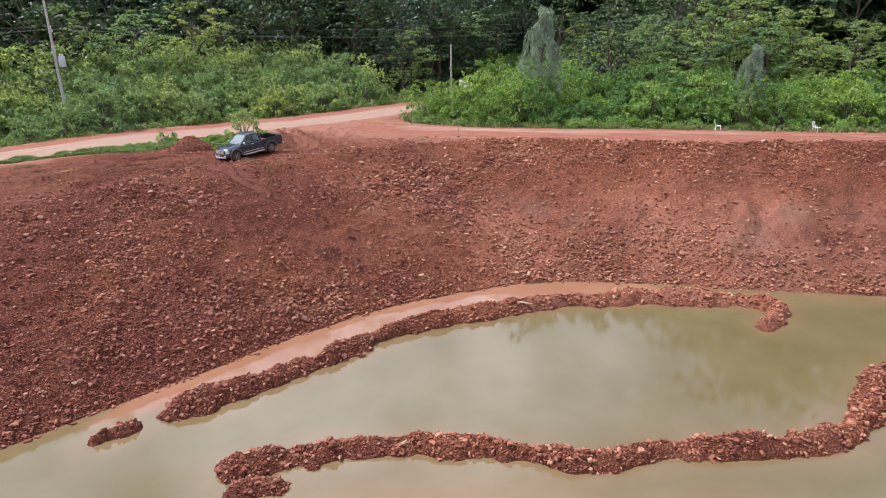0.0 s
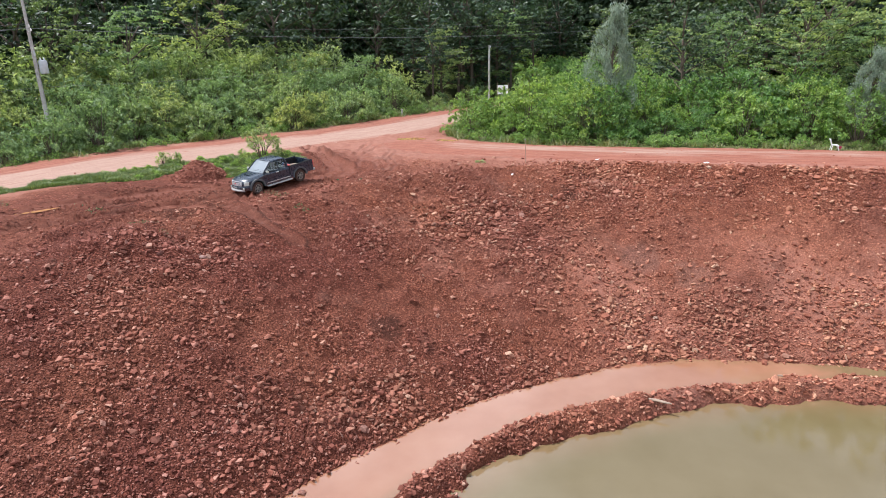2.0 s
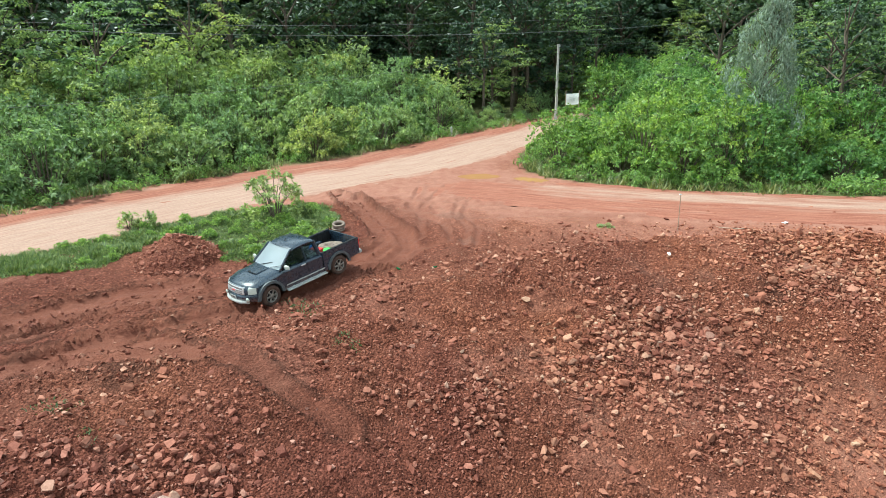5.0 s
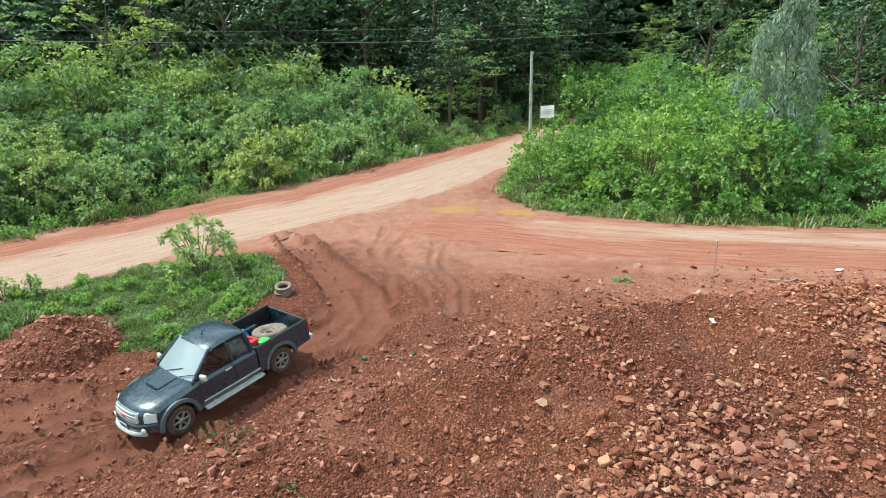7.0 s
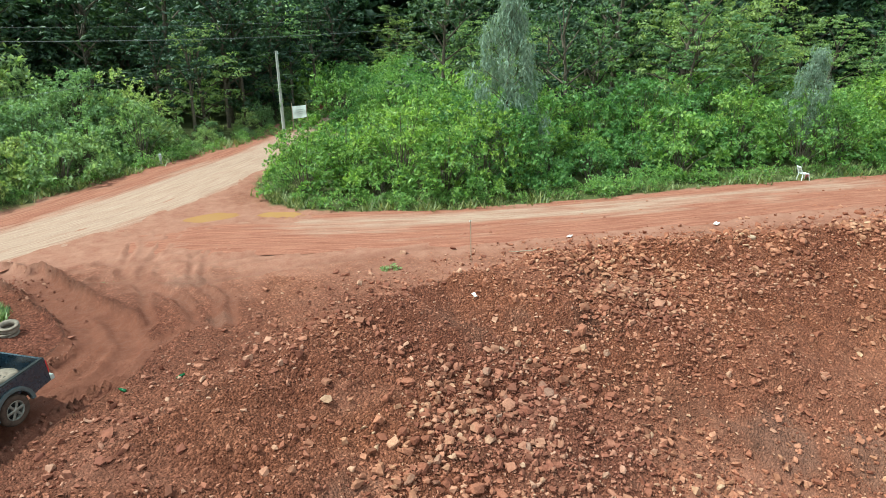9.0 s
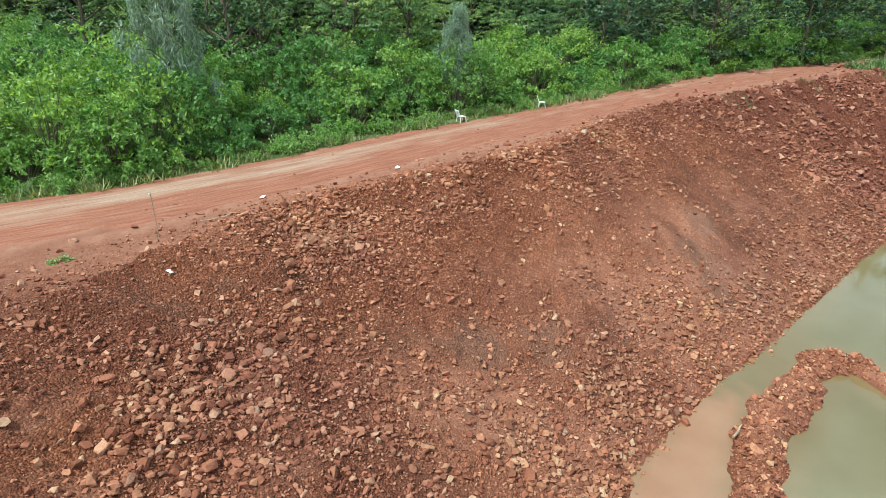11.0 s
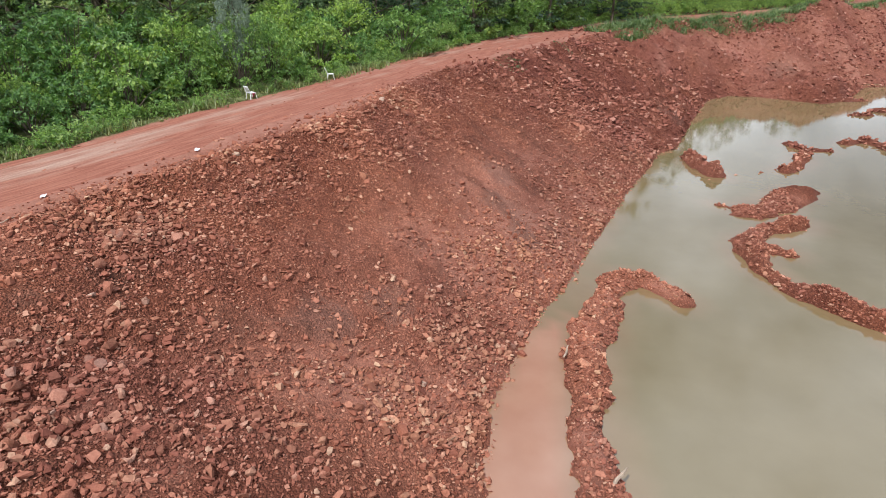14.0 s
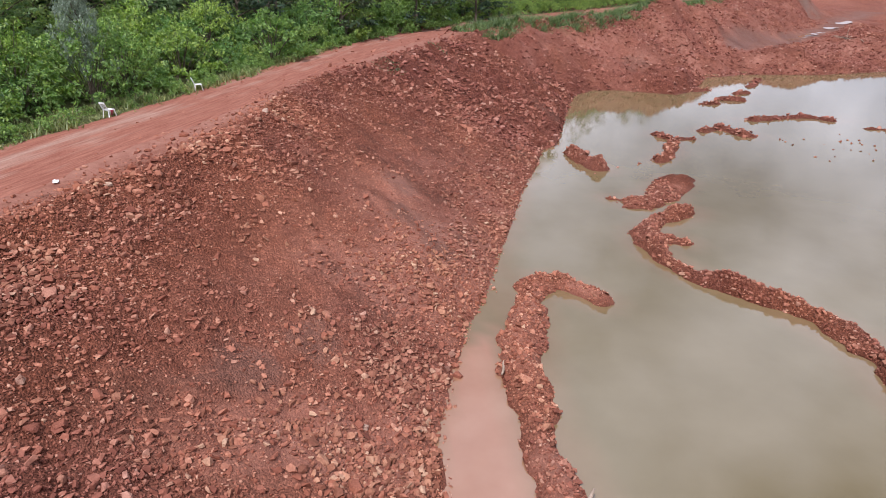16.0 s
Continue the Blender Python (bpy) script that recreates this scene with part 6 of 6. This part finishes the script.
M_BANNER, _nt, _b = material("banner_cloth", 0.7, 0.2)
_b.inputs["Base Color"].default_value = (0.86, 0.87, 0.87, 1)
_t = _nt.nodes.new("ShaderNodeBsdfTranslucent")
_t.inputs["Color"].default_value = (0.86, 0.87, 0.87, 1)
_m = _nt.nodes.new("ShaderNodeMixShader")
_m.inputs[0].default_value = 0.5
_nt.links.new(_b.outputs[0], _m.inputs[1])
_nt.links.new(_t.outputs[0], _m.inputs[2])
_nt.links.new(_m.outputs[0], _nt.nodes["Material Output"].inputs["Surface"])
sign = empty("banner_sign", pose(21.6, 80.6, G, 0, 0, 8), "plain white banner on two thin posts beside the road", "sign")
bm = bmesh.new()
bmesh.ops.create_grid(bm, x_segments=10, y_segments=6, size=0.5, matrix=Matrix.Translation((0.75, 0, 1.9)) @ Matrix.Rotation(radians(90), 4, "X") @ Matrix.Diagonal((1.45, 1.05, 1, 1)))
for v in bm.verts:
    v.co.y += 0.05 * math.sin(v.co.x * 5) + 0.03 * math.sin(v.co.z * 7)
part("banner", bm, M_BANNER, sign, "white sagging banner sheet")
for x in (0.04, 1.46):
    part("post", beam((x, 0.02, -0.2), (x, 0.02, 2.7), 0.06, 0.06, (0, 1, 0)), M_WOOD, sign)
for k in range(3):
    part("text_bar", box(0.8 - 0.2 * k, 0.006, 0.035, Matrix.Translation((0.75, -0.09, 2.1 - 0.18 * k))), M_TRANSFORMER, sign)

post = empty("marker_post", pose(9.3, 74.6, G), "short white concrete marker post on the verge", "post")
part("shaft", square_pole(0.75, 0.16, 0.13), M_CONCRETE, post)
part("cap", box(0.13, 0.13, 0.06, Matrix.Translation((0, 0, 0.78)), 0.02), M_WHITE, post)


# ---------------------------------------------------------------- bushes by the truck
bush = make_shrub(571, 2.5, 1.45, 0.20, M_LEAF_LONE, 14, 11, 8, 0.52, 0.42)
plant("shrub", bush, -3.9, 53.3, 30, (1.0, 1.0), "lone leafy bush growing on the grass patch", "shrub", "")
sap = make_shrub(575, 0.9, 0.5, 0.16, M_LEAF_LONE, 6, 9, 7, 0.4)
plant("shrub", sap, -10.6, 52.9, 80, (1.0, 1.0), "small yellow-green sapling at the road edge", "shrub", "")
plant("shrub", sap, -9.7, 53.2, 10, (0.8, 0.9), "small yellow-green sapling at the road edge", "shrub", "")


# ---------------------------------------------------------------- small things on the bank
def lying(name, x, y, turn, bm, mat, label, category, lift=0.0, tilt=0.0):
    me = bpy.data.meshes.new(name)
    bm.to_mesh(me)
    bm.free()
    me.materials.append(mat)
    ob = new(name, me)
    ob.matrix_basis = pose(x, y, at_height(x, y) + lift, tilt, 0, turn)
    return tagged(ob, label, category)


def stick(length, r, seed):
    rs = np.random.RandomState(seed)
    v, f = [], []
    pts = [Vector((t * length, 0.04 * length * rs.normal(), 0.02 + 0.02 * rs.rand())) for t in np.linspace(-0.5, 0.5, 6)]
    tube(v, f, pts, [r * k for k in (0.6, 0.9, 1, 1, 0.9, 0.5)], 6)
    bm = bmesh.new()
    vs = [bm.verts.new(p) for p in v]
    for q in f:
        bm.faces.new([vs[k] for k in q])
    return bm


stake = empty("bamboo_stake", pose(14.2, 46.8, at_height(14.2, 46.8), 3, -3, 0), "thin upright bamboo stake with a white tip", "stake")
part("cane", beam((0, 0, -0.15), (0, 0, 1.75), 0.03, 0.03, (0, 1, 0)), M_WOOD, stake)
part("tip", box(0.10, 0.03, 0.04, Matrix.Translation((-0.02, 0, 1.72)), 0.01), M_WHITE, stake)
lying("cane", 16.6, 46.1, -24, stick(1.6, 0.022, 1), M_WOOD, "thin dry cane lying along the pit edge", "cane", 0.04)
lying("branch", 13.2, 26.3, -38, stick(1.55, 0.06, 2), M_WOOD, "bleached branch lying on the earth dyke", "branch", 0.06)
lying("plank", 20.2, 27.0, -12, stick(0.9, 0.05, 3), M_WOOD, "pale piece of wood on the dyke", "wood", 0.05)


def crumpled(sx, sy, seed):
    rs = np.random.RandomState(seed)
    bm = bmesh.new()
    bmesh.ops.create_grid(bm, x_segments=5, y_segments=4, size=0.5)
    for v in bm.verts:
        v.co = Vector((v.co.x * sx, v.co.y * sy, 0.03 + abs(rs.normal()) * 0.05 * min(1, sx)))
    bmesh.ops.solidify(bm, geom=bm.faces[:], thickness=0.006)
    return bm


lying("paper", 12.54, 44.53, 70, crumpled(0.34, 0.12, 6), M_SHEET, "scrap of white paper on the bank", "litter", 0.03)
lying("paper", 25.9, 43.6, 20, crumpled(0.4, 0.2, 7), M_SHEET, "scrap of white paper beside the track", "litter", 0.03)
lying("paper", 19.3, 46.4, 20, crumpled(0.3, 0.18, 8), M_SHEET, "scrap of white paper beside the track", "litter", 0.03)
M_BOTTLE = plain("green_glass", (0.015, 0.10, 0.03), 0.15, 0.6, 0, 0.1, 6)
for x, y, a in ((1.3, 45.0, 30), (2.7, 44.8, 110)):
    lying("bottle", x, y, a, lathe([(0.0, -0.13), (0.04, -0.12), (0.04, 0.05), (0.015, 0.10), (0.015, 0.14), (0.0, 0.14)], 12), M_BOTTLE, "green bottle lying on the red earth", "bottle", 0.05)
cut = make_shrub(577, 0.18, 0.5, 0.15, M_LEAF_LONE, 6, 7, 5, 0.28)
plant("shrub", cut, 11.3, 48.1, 0, (0.62, 0.5), "cut leafy twigs lying on the track edge", "twigs", "")



def make_puddle(x, y, z, sx, sy, turn, seed, label, group):
    """A shallow pool with an uneven shore."""
    rs = np.random.RandomState(seed)
    ph = rs.uniform(0, 6.28, 4)
    bm = bmesh.new()
    ring = []
    for t in np.linspace(0, 2 * math.pi, 40, endpoint=False):
        k = 1 + sum(0.16 / (q + 1) ** 0.5 * math.sin((q + 2) * t + ph[q]) for q in range(4))
        ring.append(bm.verts.new((sx * math.cos(t) * k, sy * math.sin(t) * k, 0)))
    bm.faces.new(ring)
    ob = new("puddle", bpy.data.meshes.new("puddle"))
    bm.to_mesh(ob.data)
    bm.free()
    ob.data.materials.append(M_PUDDLE)
    ob.matrix_basis = pose(x, y, z, 0, 0, turn)
    return tagged(ob, label, "puddle", group)


def plain_height(x, y):
    return float(ground_height(np.array([[x, y]], float), False)[0][0])


for k, (x, y, sx, sy, a) in enumerate(PUDDLES):
    make_puddle(x, y, plain_height(x, y) + (0.105 if k < 2 else 0.06), 1.45 * sx, 1.45 * sy, a, k, "shallow orange mud puddle in the track" if k < 2 else "narrow puddle lying in a wheel rut", "puddles")
for k, (x, y, sx, sy, a) in enumerate(((111, -47, 2.4, 0.9, -52), (114.5, -51, 2.0, 1.0, -40), (119, -56.5, 3.6, 1.2, -52), (124, -62, 2.2, 1.5, -30), (129, -67, 3.4, 1.3, -48), (139, -77.5, 6, 1.8, -46))):
    make_puddle(x, y, plain_height(x, y) + 0.07, sx, sy, a, 20 + k, "bright rain puddle on the wet haul road", "puddles of the haul road")


def make_brush(x, y, seed):
    """A heap of dead branches with one upright stick."""
    rs = np.random.RandomState(seed)
    t = empty("brush_pile", pose(x, y, at_height(x, y) - 0.05), "heap of dead grey branches on the pit floor", "brush pile")
    for k in range(16):
        v, f = [], []
        a, n = rs.uniform(-0.5, 0.5) + (0 if k % 3 else 1.4), rs.uniform(1.2, 2.8)
        o = Vector((rs.normal() * 1.3, rs.normal() * 0.5, 0.15 + 0.35 * rs.rand()))
        d = Vector((math.cos(a), math.sin(a), rs.uniform(-0.08, 0.3)))
        tube(v, f, [o - d * n * 0.5, o + Vector((0, 0, 0.08)), o + d * n * 0.5], [0.05, 0.04, 0.015], 5)
        part("branch", mesh_from("branch", v, f, M_WOOD if k % 2 else M_BARK), None, t)
    v, f = [], []
    tube(v, f, [Vector((0.4, 0, -0.1)), Vector((0.45, 0.05, 1.2)), Vector((0.3, 0.1, 2.3))], [0.05, 0.04, 0.015], 5)
    part("branch", mesh_from("branch", v, f, M_WOOD), None, t)


make_brush(97.5, -46.5, 41)

# ---------------------------------------------------------------- stones
def stone_arrays(seed, n_var, points):
    """Angular broken stones of unit size: hulls of a few points."""
    r = np.random.RandomState(seed)
    out = []
    for k in range(n_var):
        bm = bmesh.new()
        sc = r.uniform(0.6, 1.2, 3) * (1.08, 0.88, 0.66)
        q = r.normal(size=(points, 3))
        q /= np.linalg.norm(q, axis=1, keepdims=True)
        q = np.sign(q) * np.abs(q) ** 0.62 * 0.46 * r.uniform(0.82, 1.08, (points, 1)) * sc
        for c in q:
            bm.verts.new(c)
        res = bmesh.ops.convex_hull(bm, input=bm.verts)
        bmesh.ops.delete(bm, geom=[g for g in res["geom_interior"] if isinstance(g, bmesh.types.BMVert)], context="VERTS")
        bmesh.ops.triangulate(bm, faces=bm.faces)
        bm.verts.index_update()
        out.append((np.array([v.co[:] for v in bm.verts]), np.array([[v.index for v in f.verts] for f in bm.faces])))
        bm.free()
    return out


STONES = stone_arrays(5, 28, 26)
CHIPS = stone_arrays(6, 24, 7)
BLOCKS = stone_arrays(7, 24, 11)


def ground_at(p):
    """Height by the ground sheet itself."""
    i = np.clip(np.searchsorted(gx, p[:, 0]) - 1, 0, nx - 2)
    j = np.clip(np.searchsorted(gy, p[:, 1]) - 1, 0, ny - 2)
    u, v = (p[:, 0] - gx[i]) / (gx[i + 1] - gx[i]), (p[:, 1] - gy[j]) / (gy[j + 1] - gy[j])
    g = gz.reshape(ny, nx)
    z = (g[j, i] * (1 - u) + g[j, i + 1] * u) * (1 - v) + (g[j + 1, i] * (1 - u) + g[j + 1, i + 1] * u) * v
    k = j * nx + i
    return z, g_dt[k], g_dc[k], g_pond[k], g_bowl[k]


PILES = [  # stony places on the bank: x, y, radius, weight
    (18.3, 42.6, 2.6, 1.0), (9.2, 40.6, 2.4, 1.0), (24, 40, 3.0, 0.7), (30, 38, 3.2, 0.9), (36, 36.6, 3, 0.8), (12.5, 39.5, 2.5, 0.7), (-5.3, 34.6, 1.8, 0.9), (6, 38.5, 1.6, 0.8),
    (15, 32.3, 3.0, 0.8), (20, 31, 3.5, 0.7), (25, 29, 3, 0.5), (2, 28.2, 2.5, 0.8), (-2, 26.2, 2.5, 0.9), (-7, 23.5, 2.5, 0.6), (-8, 31, 3, 0.4), (13, 36, 2.5, 0.5), (3, 37.6, 2, 0.5),
]


BARE = [(6.3, 41.6, 2.2), (11, 43.6, 2.2), (2, 42.6, 2.4), (27.5, 34, 3.2), (22.5, 36, 2.6), (33, 31.5, 3.2), (40, 29, 3.6), (17, 35.7, 2.0), (-9, 36.5, 2.0), (3.5, 33.5, 2.0), (13.5, 34.4, 1.6)]


def stone_weight(p, z, dt, dc, pond, bowl, floor):
    n, broad = fbm(p, 2.6, 501, 4), fbm(p, 7.0, 505, 3)
    w = floor * (0.35 + 1.1 * smooth(-0.35, 0.4, broad)) + 0.35 * smooth(-0.05, 0.5, n)
    for x, y, r, a in PILES:
        w = w + a * np.exp(-((p[:, 0] - x) ** 2 + (p[:, 1] - y) ** 2) / r**2) * (0.7 + 0.6 * n)
    w = w + 0.45 * np.exp(-(dt / 1.8) ** 2)
    for x, y, r in BARE:
        w = w * (1 - 0.75 * np.exp(-((p[:, 0] - x) ** 2 + (p[:, 1] - y) ** 2) / r**2))
    w = w * (1 - 0.35 * np.exp(-((dc - 1.0) / 1.6) ** 2) * smooth(12, 6, p[:, 0]))
    w = np.where(bowl, w, (0.10 * floor + 0.5 * np.exp(-dc / 1.0)) * smooth(60, 46, p[:, 1] + 0.35 * p[:, 0]))
    w = np.where(pond, np.where(z > 0.03, 0.9, np.where(z > -0.05, 0.3, 0.0)), w)
    north = p[:, 1] > 35.5
    q = p[north]
    w[north] *= 0.12 + 0.88 * smooth(1.0, 2.4, np.min([line_distance(q, t[0]) / t[1] for t in RUTS], axis=0) + 0.8 * n[north])
    w = w * smooth(1.5, 3.5, line_distance(p, HAUL))
    m = np.hypot(p[:, 0] - MOUND[0], p[:, 1] - MOUND[1])
    return np.where(m < MOUND[2], 0.55, w)


def pile_weight(p, z, dt, dc, pond, bowl, floor):
    """Where buff stones lie heaped: the piles on the bank, the water's edge and the dykes."""
    n = fbm(p, 1.5, 521, 4)
    w = np.zeros(len(p))
    for x, y, r, a in PILES:
        w = np.maximum(w, a * np.exp(-((p[:, 0] - x) ** 2 + (p[:, 1] - y) ** 2) / (0.85 * r) ** 2))
    w = w * smooth(-0.25, 0.25, n) + (0.55 + 0.35 * smooth(6, 12, p[:, 0])) * np.exp(-(dt / (1.3 + 1.2 * smooth(6, 14, p[:, 0]))) ** 2) * smooth(-0.15, 0.35, n) * ~pond
    return np.where(bowl & ~pond, w, np.where(pond & (z > 0.05), 0.12, 0.0)) * floor


def strewn(count, box, lo, hi, power, seed, floor, weight):
    r = np.random.RandomState(seed)
    p = np.stack([r.uniform(box[0], box[1], count), r.uniform(box[2], box[3], count)], 1)
    z, dt, dc, pond, bowl = ground_at(p)
    keep = r.rand(count) < weight(p, z, dt, dc, pond, bowl, floor)
    p, z = p[keep], z[keep]
    return r, p, z, lo + (hi - lo) * r.rand(len(p)) ** power


def rubble(name, count, box, lo, hi, power, seed, variants, label, floor, sink=0.25, mat=M_STONE, weight=stone_weight):
    r, p, z, s = strewn(count, box, lo, hi, power, seed, floor, weight)
    n = len(p)
    ang, tilt = r.uniform(0, 6.28, n), r.normal(0, 0.6, n)
    V, F, base = [], [], 0
    which = r.randint(len(variants), size=n)
    for k, (vs, fs) in enumerate(variants):
        sel = np.where(which == k)[0]
        if not len(sel):
            continue
        q = vs[None] * s[sel][:, None, None] * r.uniform(0.75, 1.3, (len(sel), 1, 3))
        ct, st = np.cos(tilt[sel])[:, None], np.sin(tilt[sel])[:, None]
        y, zz = q[:, :, 1] * ct - q[:, :, 2] * st, q[:, :, 1] * st + q[:, :, 2] * ct
        ca, sa = np.cos(ang[sel])[:, None], np.sin(ang[sel])[:, None]
        x, y = q[:, :, 0] * ca - y * sa, q[:, :, 0] * sa + y * ca
        w = np.stack([x + p[sel, 0][:, None], y + p[sel, 1][:, None], zz + (z[sel] + sink * 0.5 * s[sel])[:, None]], -1)
        m = len(vs)
        F.append((fs[None] + (np.arange(len(sel)) * m)[:, None, None] + base).reshape(-1, 3))
        V.append(w.reshape(-1, 3))
        base += m * len(sel)
    me = fast_mesh(name, np.concatenate(V), np.concatenate(F), mat)
    ob = new(name, me)
    ob.parent = ground
    return tagged(ob, label, kind="stuff")


rubble("rubble", 110000, (-16, 52, 11, 50), 0.085, 0.31, 2.6, 81, BLOCKS, "broken red stones strewn over the bank", 0.36, 0.3)
rubble("gravel", 210000, (-14, 48, 12, 50), 0.06, 0.15, 1.5, 82, CHIPS, "red gravel and clods on the bank", 0.50, 0.35)
rubble("pile_stones", 200000, (-14, 46, 11, 46), 0.10, 0.35, 2.0, 86, BLOCKS, "buff broken stones heaped on the bank and along the water", 0.42, 0.4, M_PILE_STONE, pile_weight)
rubble("far_rubble", 130000, (46, 140, -75, 34), 0.14, 0.62, 2.4, 83, CHIPS, "red stones on the far bank", 0.7, 0.35)



def clod_weight(p, z, dt, dc, pond, bowl, floor):
    """Clods squeezed up along the ruts and the pushed-up ridge."""
    d = np.min([np.abs(line_distance(p, t[0]) / t[1] - 1.7) for t in RUTS[:2] + RUTS[12:14]], axis=0)
    w = smooth(0.9, 0.2, d + 0.5 * fbm(p, 0.8, 531, 3)) * (p[:, 1] > 36.5) * smooth(1.5, -1.5, p[:, 0])
    return floor * np.maximum(w, smooth(1.0, 0.3, line_distance(p, RIDGE)))


rubble("rut_clods", 40000, (-19, 8, 35, 58), 0.05, 0.20, 2.2, 87, CHIPS, "dark moist clods along the wheel ruts", 0.85, 0.3, M_CLOD, clod_weight)

# the large stones one by one
big_meshes = []
for k, (vs, fs) in enumerate(STONES):
    me = fast_mesh("rock", vs, fs, M_GREY_STONE if k % 9 == 0 else M_PILE_STONE if k % 3 == 0 else M_STONE)
    big_meshes.append(me)
r = np.random.RandomState(84)
spots = []
for x, y, rad, n in ((18.3, 42.8, 1.6, 46), (9.3, 40.7, 1.5, 40), (7.0, 39.2, 1.2, 26), (13, 40, 2.0, 26), (24.5, 40.3, 2.0, 26), (30, 38.6, 2.2, 30), (35, 37.2, 1.8, 16), (-5.2, 34.8, 1.4, 22), (16, 32, 2.4, 16), (21, 30.2, 2.4, 14),
                     (0.5, 26.6, 2.0, 16), (-9.2, 19.3, 0.7, 4), (26.6, 26.6, 1.0, 5), (20, 26.6, 2.5, 8)):
    spots += [(x + r.normal() * rad * 0.6, y + r.normal() * rad * 0.6, r.uniform(0.20, 0.42) * (1.25 if r.rand() < 0.15 else 1)) for _ in range(n)]
p = np.array([q[:2] for q in spots])
z = ground_at(p)[0]
for (x, y, size), h in zip(spots[:298], z):
    ob = new("rock", big_meshes[r.randint(len(big_meshes))])
    ob.matrix_basis = pose(x, y, h + 0.14 * size, *(r.normal(0, 25, 2)), r.uniform(0, 360)) @ Matrix.Diagonal((size, size, size, 1))
    ob.parent = ground
# clods that break the water's surface
for k in range(34):
    x, y = (44 + 8 * r.rand(), -3.5 - 8 * r.rand()) if k < 26 else (46.4 - 0.4 * (k - 26), 8.6 + 0.9 * (k - 26) + 0.3 * r.normal())
    size = r.uniform(0.10, 0.26)
    ob = new("rock", big_meshes[r.randint(len(big_meshes))])
    ob.matrix_basis = pose(x, y, 0.0, *(r.normal(0, 25, 2)), r.uniform(0, 360)) @ Matrix.Diagonal((size * 1.5, size, size, 1))
    ob.parent = ground
